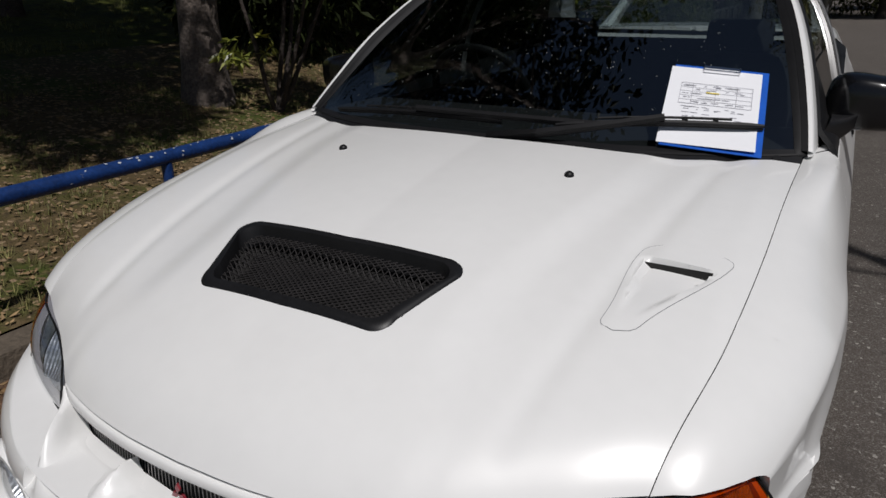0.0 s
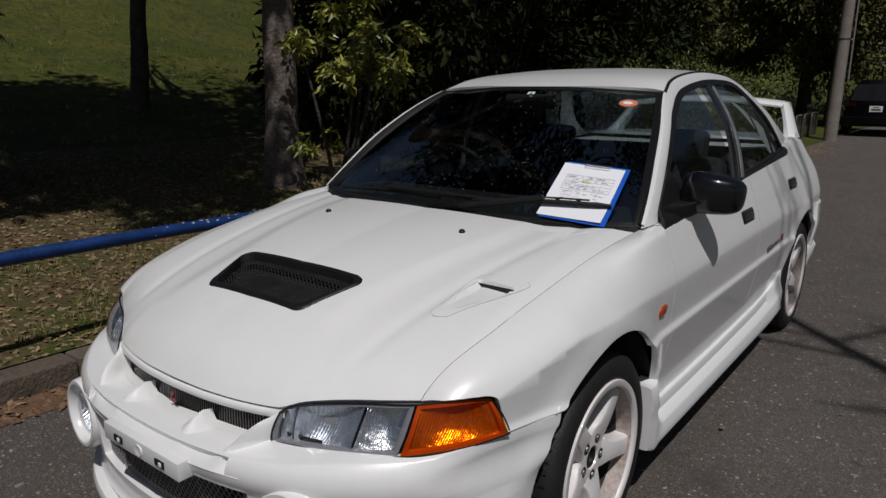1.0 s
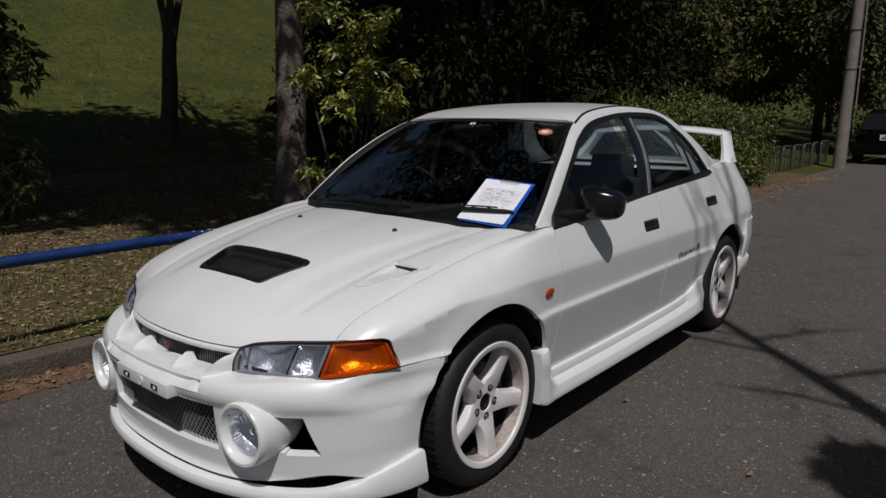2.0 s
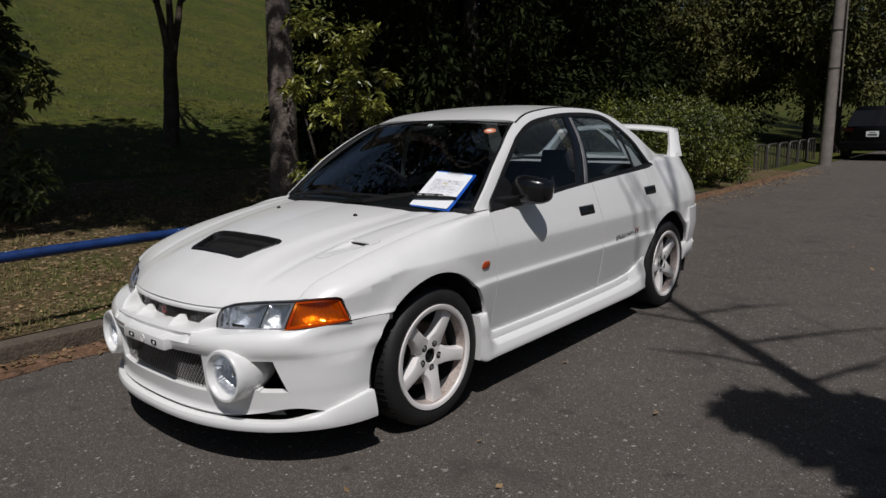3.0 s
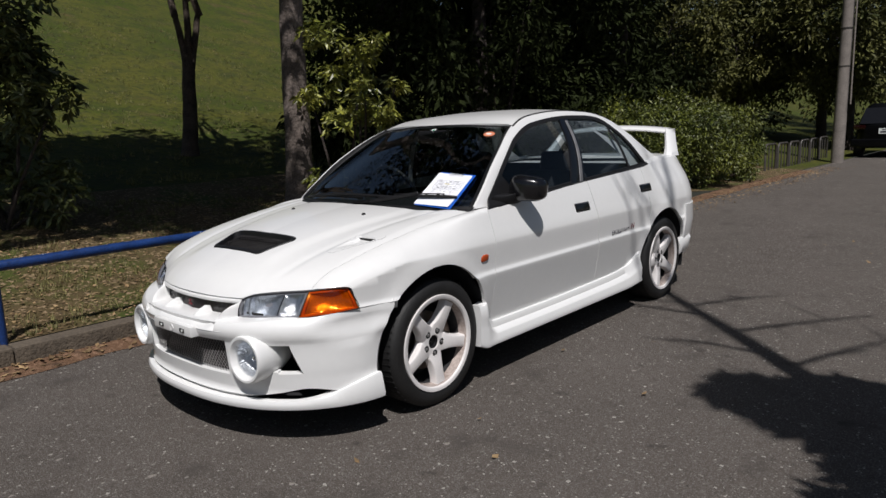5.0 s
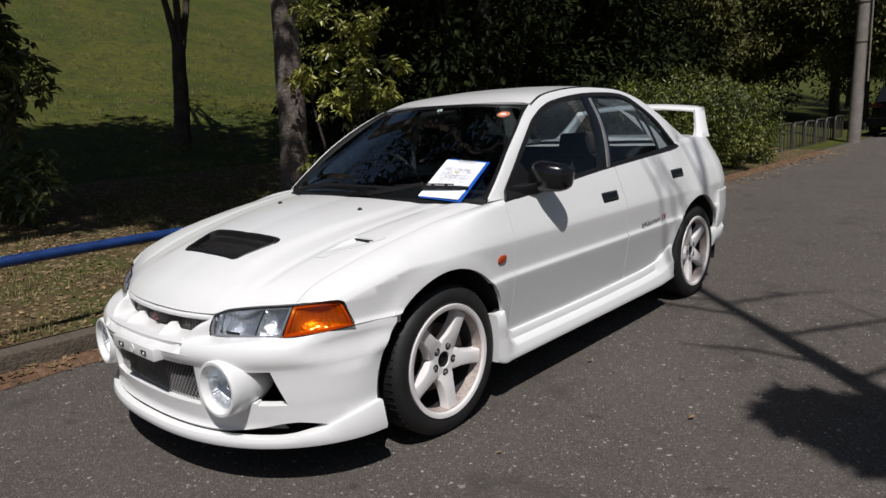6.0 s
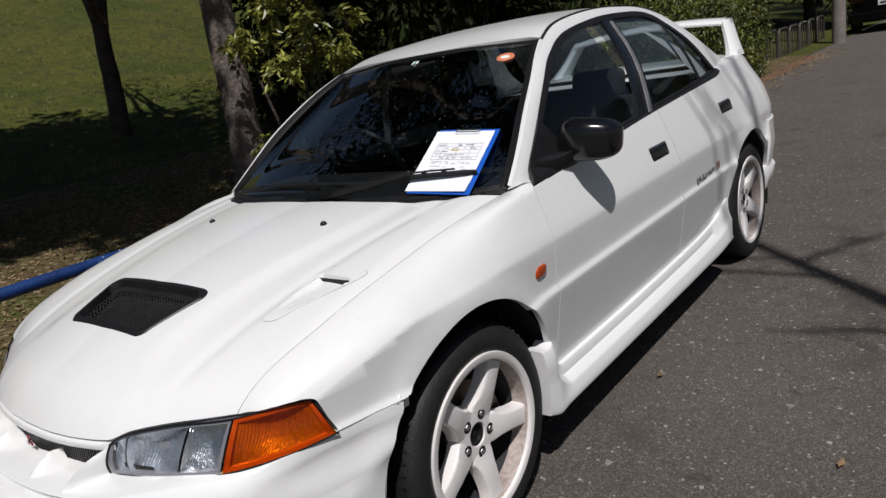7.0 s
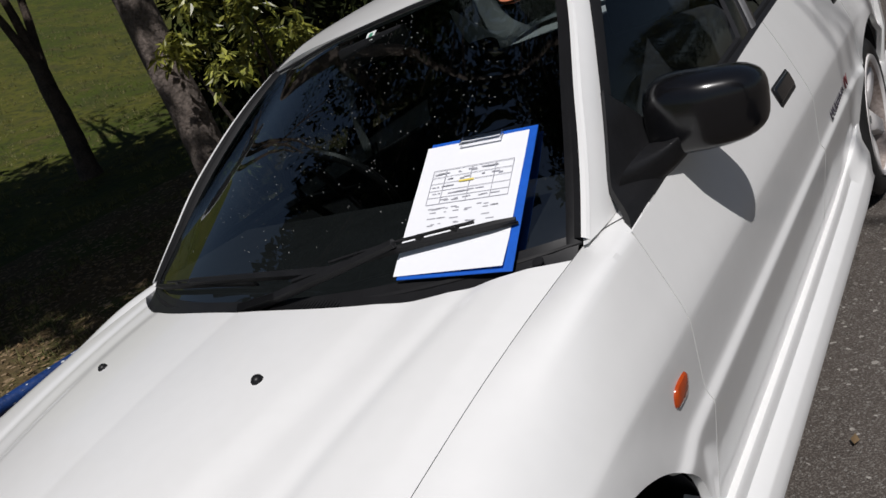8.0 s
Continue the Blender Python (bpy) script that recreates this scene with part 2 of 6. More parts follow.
DIRT = ground_material("gutter_dirt", [(0.15, 0.085, 0.05), ((0.28, 0.17, 0.11), 30, 0.5, 0.68, "n"), ((0.05, 0.035, 0.025), 12, 0.52, 0.7, "n")], 1.0, 80)


# ---- mesh helpers ----
def curve(*knots):
    """A smooth function through (t, value) knots, held flat outside."""
    ts, vs = np.array([k[0] for k in knots], float), np.array([k[1] for k in knots], float)
    slope = np.diff(vs) / np.diff(ts)
    m = np.zeros(len(ts))
    for i in range(1, len(ts) - 1):
        if slope[i - 1] * slope[i] > 0:
            m[i] = 2 * slope[i - 1] * slope[i] / (slope[i - 1] + slope[i])
    m[0], m[-1] = slope[0], slope[-1]

    def at(t):
        t = min(max(t, ts[0]), ts[-1])
        i = min(int(np.searchsorted(ts, t, side="right")) - 1, len(ts) - 2)
        h = ts[i + 1] - ts[i]
        s = (t - ts[i]) / h
        return float((2 * s**3 - 3 * s**2 + 1) * vs[i] + (s**3 - 2 * s**2 + s) * h * m[i] + (3 * s**2 - 2 * s**3) * vs[i + 1] + (s**3 - s**2) * h * m[i + 1])

    return at


def thing(name, place=(0, 0, 0), **tags):
    ob = new(name)
    ob.location = place
    return tagged(ob, **tags)


def world_of(ob):
    m = ob.matrix_basis.copy()
    return world_of(ob.parent) @ ob.matrix_parent_inverse @ m if ob.parent else m


def part(name, bm, mat, parent=None, label="", smooth=True, shade=40):
    """Links a bmesh as one mesh object, under a thing or a part; the bmesh is in world places."""
    bmesh.ops.remove_doubles(bm, verts=bm.verts, dist=1e-5)
    bmesh.ops.recalc_face_normals(bm, faces=bm.faces)
    me = bpy.data.meshes.new(name)
    if smooth:
        limit = radians(shade)
        for f in bm.faces:
            f.smooth = True
        for e in bm.edges:
            if len(e.link_faces) == 2 and e.calc_face_angle(0) > limit:
                e.smooth = False
    bm.to_mesh(me)
    bm.free()
    me.materials.append(mat)
    ob = new(name, me)
    if parent:
        ob.parent = parent
        shift = world_of(parent)
        ob.matrix_parent_inverse = shift.inverted()
    return tagged(ob, label=label)


def sheet(points, bm=None, drop=None, close=False):
    """Faces between rows of points. drop(i, j): leaves a face out."""
    bm = bm or bmesh.new()
    rows = [[bm.verts.new(p) for p in row] for row in points]
    for i in range(len(rows) - 1):
        n = len(rows[i])
        for j in range(n if close else n - 1):
            if drop and drop(i, j):
                continue
            k = (j + 1) % n
            try:
                bm.faces.new((rows[i][j], rows[i][k], rows[i + 1][k], rows[i + 1][j]))
            except ValueError:
                pass
    return bm


def thicken(bm, depth, inward):
    """Turns the open borders of a skin inward by depth, along -normal (inward: a point that lies inside)."""
    bmesh.ops.remove_doubles(bm, verts=bm.verts, dist=1e-5)
    bmesh.ops.recalc_face_normals(bm, faces=bm.faces)
    out = sum((f.calc_center_median() - Vector(inward)).dot(f.normal) * f.calc_area() for f in bm.faces)
    if out < 0:
        bmesh.ops.reverse_faces(bm, faces=bm.faces)
    bm.normal_update()
    made = {}
    for e in [e for e in bm.edges if len(e.link_faces) == 1]:
        a, b = e.verts
        for v in (a, b):
            if v not in made:
                made[v] = bm.verts.new(v.co - v.normal * depth)
        try:
            bm.faces.new((a, b, made[b], made[a]))
        except ValueError:
            pass
    return bm


def box(size, place=(0, 0, 0), turn=(0, 0, 0), bevel=0.0, segments=2, bm=None):
    b = bmesh.new()
    bmesh.ops.create_cube(b, size=1)
    bmesh.ops.scale(b, vec=size, verts=b.verts)
    if bevel:
        bmesh.ops.bevel(b, geom=b.edges[:] + b.verts[:], offset=bevel, segments=segments, profile=0.6, affect="EDGES")
    bmesh.ops.transform(b, matrix=pose(*place, *turn), verts=b.verts)
    return join(bm, b)


def join(bm, other):
    if bm is None:
        return other
    me = bpy.data.meshes.new("tmp")
    other.to_mesh(me)
    other.free()
    bm.from_mesh(me)
    bpy.data.meshes.remove(me)
    return bm


def lathe(profile, axis, place, steps=48, bm=None):
    """Turns a profile of (radius, along) round an axis through place."""
    q = Vector((0, 0, 1)).rotation_difference(Vector(axis)).to_matrix()
    rows = [[Vector(place) + q @ Vector((r * math.cos(a), r * math.sin(a), h)) for a in (2 * math.pi * k / steps for k in range(steps))] for r, h in profile]
    return sheet(rows, bm, close=True)


def tube(path, radius, sides=8, bm=None, cap=True):
    """A tube along a path of points; radius a number or one per point."""
    path = [Vector(p) for p in path]
    radii = radius if isinstance(radius, (list, tuple)) else [radius] * len(path)
    rows, side = [], None
    for i, p in enumerate(path):
        way = (path[min(i + 1, len(path) - 1)] - path[max(i - 1, 0)]).normalized()
        side = (side - way * side.dot(way)).normalized() if side else way.orthogonal().normalized()
        up = way.cross(side)
        rows.append([p + (side * math.cos(a) + up * math.sin(a)) * radii[i] for a in (2 * math.pi * k / sides for k in range(sides))])
    b = sheet(rows, bm, close=True)
    if cap:
        for row in (rows[0], rows[-1]):
            vs = [b.verts.new(p) for p in row]
            b.faces.new(vs)
    return b


def mix3(a, b, t):
    return tuple(a[k] + (b[k] - a[k]) * t for k in range(3))


def ramp(a, b, n):
    return [a + (b - a) * k / n for k in range(n + 1)]


# ---- ground ----
lawn_z = curve((-60, 11.7), (-38, 11.3), (-20, 5.0), (-12, 2.15), (-8, 1.05), (-3.8, 0.43), (-2.2, 0.17), (-1.70, 0.13))
far_lift = curve((9, 1.0), (16, 0.62), (26, 0.8), (60, 1.0))


def smooth(t):
    t = min(1, max(0, t))
    return t * t * (3 - 2 * t)


def verge(y):
    return 0.13 - 0.115 * smooth((y - 8.6) / 2.2)


def land(x, y):
    if x > -1.70:
        return -0.001
    wob = 0.02 * noise.noise(Vector((x * 0.9, y * 0.9, 0))) + 0.06 * noise.noise(Vector((x * 0.2, y * 0.2, 3)))
    lift = 1 - (1 - far_lift(y)) * smooth((x + 15) / 5)
    return verge(y) + (lawn_z(x) - 0.13) * lift + wob * min(1, (-1.70 - x) / 0.8)


def build_ground():
    xs = ramp(-400, -60, 4) + ramp(-55, -14, 16) + ramp(-13, -5, 16) + ramp(-4.75, -1.72, 22)
    ys = ramp(-300, -30, 4) + ramp(-25, -6, 8) + ramp(-5.5, 8, 54) + ramp(9, 30, 22) + ramp(35, 90, 10) + ramp(150, 400, 3)
    hill = part("ground", sheet([[(x, y, land(max(x, -60), y)) for x in xs] for y in ys]), GRASS)
    tagged(hill, "sunlit grass bank rising beyond the trees", "grass", kind="structure")
    xs = ramp(-6.0, -1.70, 34)
    ys = ramp(-6, 16.5, 110)
    litter = part("lawn", sheet([[(x, y, land(x, y) + 0.006 - (0.03 if k in (0,) else 0)) for k, x in enumerate(xs)] for y in ys]), LITTER)
    tagged(litter, "worn lawn strip with dry leaf litter behind the kerb", "lawn", kind="structure")
    xs = ramp(-1.72, 6, 20) + [12, 30, 100, 400]
    ys = ramp(-300, -20, 4) + ramp(-15, 25, 40) + [40, 90, 400]
    road = part("road", sheet([[(x, y, 0.012 * noise.noise(Vector((x * 0.3, y * 0.3, 9))) * min(1, max(0, abs(x) - 2.4)) - 0.0) for x in xs] for y in ys]), ASPHALT)
    tagged(road, "grey worn asphalt road with pale stone chips", "road", kind="structure")
    kerb = thing("kerb", (-1.625, 0, 0), label="weathered brown concrete kerb stones along the road", category="kerb", kind="structure")
    for k in range(28):
        y0 = -12 + k * 0.75
        part("kerb_stone", box((0.15, 0.744, 0.26), (-1.625 + random.uniform(-0.003, 0.003), y0, 0.004 + random.uniform(-0.004, 0.004)), (0, random.uniform(-0.6, 0.6), random.uniform(-0.3, 0.3)), 0.016, 2), CONCRETE, kerb)
    rows = []
    for y in ramp(-10, 16, 200):
        w = 0.17 + 0.06 * noise.noise(Vector((0, y * 2.2, 4)))
        rows.append([(-1.555 - 0.16 * smooth((y - 8.6) / 1.5), y, 0.035 - 0.02 * smooth((y - 8.6) / 1.5) + 0.012 * noise.noise(Vector((1, y * 4, 2)))), (-1.555 + w * 0.5, y, 0.02), (-1.555 + w, y, 0.0035)])
    dirt = part("gutter", sheet(rows), DIRT)
    tagged(dirt, "reddish dirt and leaf litter in the gutter", "gutter", kind="structure")


build_ground()

# ---- the white saloon car: x across, y from nose to tail, z up; front axle at y = 0, rear axle at y = 2.51 ----
car = thing("car", label="white four-door sports saloon with bonnet vent and rear wing", category="car")
AXLES, ARCH, WHEEL_Z = (0.0, 2.51), 0.380, 0.307
INSIDE = (0, 1.2, 0.6)

# half width of the side by height, and its narrowing to nose and tail
side_w = curve((0.16, 0.735), (0.30, 0.768), (0.42, 0.794), (0.50, 0.8105), (0.552, 0.8215), (0.566, 0.8240), (0.571, 0.8243), (0.5745, 0.8236), (0.5905, 0.8168), (0.596, 0.8160), (0.62, 0.8170), (0.70, 0.8235), (0.728, 0.8250), (0.742, 0.8230), (0.82, 0.8005), (0.90, 0.775), (1.0, 0.738), (1.06, 0.715))
SIDE_LEVELS = (0.90, 0.86, 0.82, 0.79, 0.765, 0.750, 0.742, 0.736, 0.730, 0.722, 0.70, 0.66, 0.625, 0.605, 0.596, 0.5905, 0.586, 0.580, 0.5745, 0.571, 0.566, 0.558, 0.54, 0.51, 0.47, 0.43, 0.39, 0.35, 0.31)


def side_levels(hi, lo):
    """Heights from hi down to lo, with the creases at their own places on every column."""
    inner = [min(max(z, lo), hi - 0.002 * (k + 1) if z > hi - 0.03 else hi) for k, z in enumerate(SIDE_LEVELS)]
    out = [hi]
    for z in inner:
        out.append(min(z, out[-1]))
    return out + [lo]


def side_x(y, z):
    x = side_w(z)
    if y < -0.1:
        x -= 0.40 * (-0.1 - y) ** 2
    if y > 2.45:
        x -= 0.05 * (min(y, 2.87) - 2.45) ** 2
    if y > 2.25 and z > 0.82:
        x -= 0.040 * smooth((y - 2.25) / 0.30) * smooth((z - 0.82) / 0.22)
    for a in AXLES:
        r = math.hypot(y - a, z - WHEEL_Z)
        x += 0.013 * math.exp(-(((r - ARCH) / 0.045) ** 2))
    return x


def arch_z(y, a):
    return WHEEL_Z + math.sqrt(max(0, ARCH**2 - (y - a) ** 2))


# bonnet surface
front_line = curve((0, -0.800), (0.1, -0.797), (0.2, -0.786), (0.3, -0.765), (0.345, -0.751), (0.39, -0.723), (0.44, -0.693), (0.49, -0.665), (0.56, -0.631), (0.624, -0.597), (0.66, -0.579))
front_lip = curve((0, 0.620), (0.2, 0.620), (0.345, 0.623), (0.40, 0.640), (0.49, 0.652), (0.624, 0.664), (0.66, 0.668))


def hood_front(x):
    return front_line(abs(x))


hood_rise = curve((0, 0), (0.03, 0.032), (0.07, 0.058), (0.12, 0.084), (0.2, 0.118), (0.3, 0.154), (0.46, 0.198), (0.65, 0.239), (0.87, 0.272), (1.1, 0.296))
hood_lip = curve((0, 0.616), (0.37, 0.628), (0.65, 0.671))


hood_edge = curve((-0.85, 0.59), (-0.606, 0.632), (-0.35, 0.676), (-0.1, 0.691), (0.15, 0.697), (0.45, 0.708))


def hood_z(x, y):
    ax = abs(x)

    def crown(yy):
        d = max(0, yy + 0.845 - 0.545 * ax**1.87)
        return hood_lip(ax) + hood_rise(d) * (1 - 0.19 * min(1.05, ax / 0.67) ** 2.5)

    near = max(0, y - hood_front(x))
    z = crown(y) - (crown(hood_front(x)) - front_lip(ax)) * math.exp(-((near / 0.050) ** 1.1))
    ridge = 0.30 + 0.11 * smooth((y + 0.5) / 0.7)
    z += 0.008 * smooth((ridge + 0.06 - abs(x)) / 0.09) * smooth((y + 0.68) / 0.16)
    groove = 0.455 + 0.13 * (y + 0.55)
    z -= 0.004 * math.exp(-(((abs(x) - groove) / 0.022) ** 2)) * smooth((y + 0.68) / 0.12)
    return z


def hood_back(x):
    return 0.205 + 0.16 * (abs(x) / 0.7) ** 3.2


SCOOP = dict(front=-0.546, back=-0.372, fw=0.199, bw=0.244)


def scoop_w(y):
    return SCOOP["fw"] + (SCOOP["bw"] - SCOOP["fw"]) * (y - SCOOP["front"]) / (SCOOP["back"] - SCOOP["front"])


def scoop_outline(grow, n=10, r=0.035):
    """The rounded outline of the bonnet vent in plan."""
    f, b, fw, bw = SCOOP["front"] - grow, SCOOP["back"] + grow, SCOOP["fw"] + grow, SCOOP["bw"] + grow
    pts = []
    for cx, cy, a0 in ((fw - r, f + r, -90), (bw - r, b - r, 0), (-bw + r, b - r, 90), (-fw + r, f + r, 180)):
        for k in range(n + 1):
            a = radians(a0 + 90 * k / n)
            pts.append((cx + r * math.cos(a), cy + r * math.sin(a)))
    dense = []
    for i, (p, q) in enumerate(zip(pts, pts[1:] + pts[:1])):
        steps = 26 if i % (n + 1) == n else 1
        dense += [(p[0] + (q[0] - p[0]) * k / steps, p[1] + (q[1] - p[1]) * k / steps) for k in range(steps)]
    return dense


def naca_half(v):
    """Height along the bonnet and the two borders of the duct, v from its round nose to its back."""
    y = -0.40 + 0.245 * v
    w = 0.028 + 0.046 * smooth(v / 0.92)
    if v < 0.09:
        w *= math.sqrt(max(0.0, 1 - ((0.09 - v) / 0.09) ** 2))
    if v > 0.90:
        w *= 0.72 + 0.28 * math.sqrt(max(0.0, 1 - ((v - 0.90) / 0.10) ** 2))
    return y, 0.519 + 0.064 * v - w, 0.519 + 0.064 * v + w


def build_hood():
    hood = part("bonnet", bonnet_skin(), PAINT, car, "white bonnet with raised centre")
    rim = [[(x, y, hood_z(x, y) + h) for x, y in scoop_outline(g)] for g, h in ((0.0125, 0.0002), (0.0095, 0.0045), (0.003, 0.006), (-0.004, 0.005), (-0.007, -0.006), (-0.011, -0.034))]
    part("vent_frame", sheet(rim, close=True), BLACK, hood, "black vent surround")
    bm = sheet([[(u * scoop_w(y) * 1.02, y, hood_z(0, y) - 0.045) for u in ramp(-1, 1, 6)] for y in ramp(SCOOP["front"] - 0.005, SCOOP["back"] + 0.005, 6)])
    part("vent_shade", bm, HOLLOW_SHADE, hood)
    bm = bmesh.new()
    for sgn in (1, -1):
        for k in range(-22, 60):
            pts = []
            for s in ramp(0, 1, 14):
                y = SCOOP["front"] + 0.004 + s * 0.165
                x = sgn * (-0.30 + k * 0.0155 + (y - SCOOP["front"]) * 1.6)
                if abs(x) < scoop_w(y) - 0.006:
                    z = hood_z(x, y) - 0.012 - (0.022 if (y < SCOOP["back"] - 0.035 and abs(x) < scoop_w(y) - 0.03) else 0.004)
                    pts.append((x, y, z + sgn * 0.0009))
            if len(pts) > 1:
                bm = tube(pts, 0.00125, 4, bm, cap=False)
    part("vent_mesh", bm, MESH_BLACK, hood, "black diamond wire mesh")
    # duct on the car's left of the bonnet: a thin border, a ramp down and a sheet painted dark as its shaded mouth
    rows = []
    for v in ramp(0, 1, 40):
        y, a, b = naca_half(v)
        row = []
        for u in ramp(0, 1, 16):
            x = a + (b - a) * u
            inner = min(u, 1 - u) * (b - a)
            sink = 0.0 if v > 0.80 else 0.016 * smooth((inner - 0.012) / 0.012) * smooth((v - 0.10) / 0.65)
            row.append((x, y, hood_z(x, y) + 0.0009 - sink))
        rows.append(row)
    part("duct", sheet(rows), PAINT, hood, "white flush air duct")
    y0, a, b = naca_half(0.795)
    mouth = sheet([[(a + 0.016 + (b - a - 0.032) * u, y0 - 0.0015, hood_z(a, y0) - h) for u in ramp(0, 1, 6)] for h in (0.003, 0.024)])
    part("duct_mouth", mouth, HOLLOW_SHADE, hood, "black sheet for the shaded duct mouth")
    edge = [(naca_half(v)[1], naca_half(v)[0]) for v in ramp(0, 1, 30)] + [(naca_half(v)[2], naca_half(v)[0]) for v in ramp(1, 0, 30)]
    part("duct_seam", tube([(x, y, hood_z(x, y) + 0.0006) for x, y in edge + edge[:1]], 0.0006, 5), LAMP_GREY, hood)
    for x in (0.287, -0.312):
        bm = lathe([(0.0, 0.010), (0.006, 0.009), (0.010, 0.005), (0.011, -0.002)], (0, -0.3, 1), (x, 0.030, hood_z(x, 0.03)), 14)
        part("washer_jet", bm, BLACK, hood, "black washer nozzle")


def bonnet_skin():
    """The bonnet, with the vent cut out of its middle."""
    xs = [-1 + 2 * k / 150 for k in range(151)]
    vs = [0, 0.004, 0.01, 0.018, 0.03, 0.04, 0.05, 0.06] + ramp(0.07, 1, 120)
    rows = []
    for v in vs:
        row = []
        for u in xs:
            x = u * 0.66
            for _ in range(3):
                y = hood_front(x) + (hood_back(x) - hood_front(x)) * v
                x = u * (hood_edge(y) - 0.0008)
            row.append((x, y, hood_z(x, y)))
        rows.append(row)
    f, b = SCOOP["front"], SCOOP["back"]

    def inside(i, j):
        x = (rows[i][j][0] + rows[i + 1][j + 1][0]) / 2
        y = (rows[i][j][1] + rows[i + 1][j + 1][1]) / 2
        dx, dy = abs(x) - (scoop_w(y) - 0.040), abs(y - (f + b) / 2) - ((b - f) / 2 - 0.040)
        if math.hypot(max(dx, 0), max(dy, 0)) < 0.047 and max(dx, dy) < 0.047:
            return True
        v = (y + 0.40) / 0.245
        if 0.16 < v < 0.84 and x > 0.45:
            _, l, r = naca_half(v)
            return l + 0.013 < x < r - 0.013
        return False

    return thicken(sheet(rows, drop=inside), 0.016, INSIDE)


def along(pts, n):
    """n + 1 points at even steps along a line of points."""
    run = [0.0]
    for a, b in zip(pts, pts[1:]):
        run.append(run[-1] + (b - a).length)
    pick, i = [], 0
    for k in range(n + 1):
        d = run[-1] * k / n
        while i < len(run) - 2 and run[i + 1] < d:
            i += 1
        span = run[min(i + 1, len(run) - 1)] - run[i]
        pick.append(pts[i].lerp(pts[min(i + 1, len(pts) - 1)], min(1, (d - run[i]) / span) if span > 1e-9 else 0))
    return pick


def fender_column(y, low, n=20):
    """From the bonnet edge over the shoulder and down the side to low; towards the door it takes the door's section."""
    xe = hood_edge(y) + 0.0006
    ze = hood_z(hood_edge(y), y)
    zs = min(0.736, ze - 0.075)
    xs = side_x(y, zs)
    blend = smooth((y + 0.1) / 0.45)
    p = [Vector((xe, y, ze)), Vector((xe + 0.07, y, ze - 0.010)), Vector((xs - 0.012 - 0.020 * smooth((y + 0.32) / 0.30), y, zs + (ze - zs) * (0.42 + 0.18 * blend))), Vector((xs, y, zs))]
    upper = [(1 - t) ** 3 * p[0] + 3 * t * (1 - t) ** 2 * p[1] + 3 * t * t * (1 - t) * p[2] + t**3 * p[3] for t in ramp(0, 1, 64)]
    door = smooth((y - 0.05) / 0.36)
    if door > 0:
        top = belt(y) - 0.003
        a, m, c = Vector((xe, y, ze)), Vector((0.760, y, max(ze, top) + 0.012)), Vector((side_x(y, top), y, top))
        crown = [(1 - t) ** 2 * a + 2 * t * (1 - t) * m + t * t * c for t in ramp(0, 1, 24)]
        flank = [Vector((side_x(y, z), y, z)) for z in ramp(top, zs, 40)]
        upper = [u.lerp(v, door) for u, v in zip(along(upper, 64), along(crown + flank[1:], 64))]
    kept = [q for q in upper if q.z >= low - 1e-6]
    kept = kept if len(kept) > 1 else [upper[0], upper[0] + Vector((0, 0, -1e-4))]
    pts = along(kept, n)
    for z in SIDE_LEVELS:
        z = min(max(z, low), zs)
        pts.append(Vector((side_x(y, z), y, z)) if low < zs - 0.002 else pts[-1].copy())
    return pts


LAMP_TOP = curve((-0.606, 0.667), (-0.54, 0.674), (-0.495, 0.673), (-0.482, 0.666), (-0.473, 0.645), (-0.452, 0.577))


def build_fender(sign):
    ys = ramp(-0.592, -0.486, 11) + ramp(-0.480, -0.452, 8) + ramp(-0.445, -0.30, 8) + [ARCH * -math.cos(radians(a)) for a in range(34, 176, 3)] + ramp(ARCH + 0.002, 0.440, 3)
    rows = []
    for y in ys:
        if y < -0.451:
            low = LAMP_TOP(y)
        elif y <= -ARCH * math.cos(radians(43)):
            low = 0.577
        elif y < ARCH * 0.999:
            low = max(arch_z(y, 0.0), 0.33)
        else:
            low = 0.33
        rows.append(fender_column(y, low))
    bm = sheet([fender_column(y, belt(y) - 0.002) for y in ramp(0.440, 0.535, 8)], sheet(rows))
    bm = thicken(bm, 0.018, INSIDE)
    if sign < 0:
        bmesh.ops.scale(bm, vec=(-1, 1, 1), verts=bm.verts)
    fender = part("front_wing", bm, PAINT, car)
    seam = [fender_column(0.425 + 0.065 * u, belt(0.45) - 0.002)[round(16 * u)] + Vector((0, 0, 0.0006)) for u in ramp(0, 1, 8)]
    part("cowl_seam", tube([(sign * p.x, p.y, p.z) for p in seam], 0.0011, 5), RUBBER, fender)
    if sign > 0:
        bm = lathe([(0.0, 0.0075), (0.6, 0.0068), (0.88, 0.005), (1.0, 0.001), (1.02, -0.004)], (1, 0, 0), (0, 0, 0), 28)
        for v in bm.verts:
            r = math.hypot(v.co.y, v.co.z)
            if r > 1e-6:
                a = math.atan2(v.co.z, v.co.y)
                n = (abs(math.cos(a)) ** 3.2 + abs(math.sin(a)) ** 3.2) ** (-1 / 3.2)
                v.co.y, v.co.z = r * n * math.cos(a) * 0.030 + 0.004 * r * math.sin(a), r * n * math.sin(a) * 0.019
            v.co += Vector((side_x(0.352 + v.co.y, 0.662 + v.co.z) - 0.0005, 0.352, 0.662))
        part("side_marker", bm, ORANGE, fender, "orange side indicator")
    return fender


belt = curve((0.43, 0.893), (0.9, 0.921), (1.25, 0.946), (1.8, 0.974), (2.34, 1.000), (2.7, 1.03), (3.0, 1.036), (3.3, 1.02))


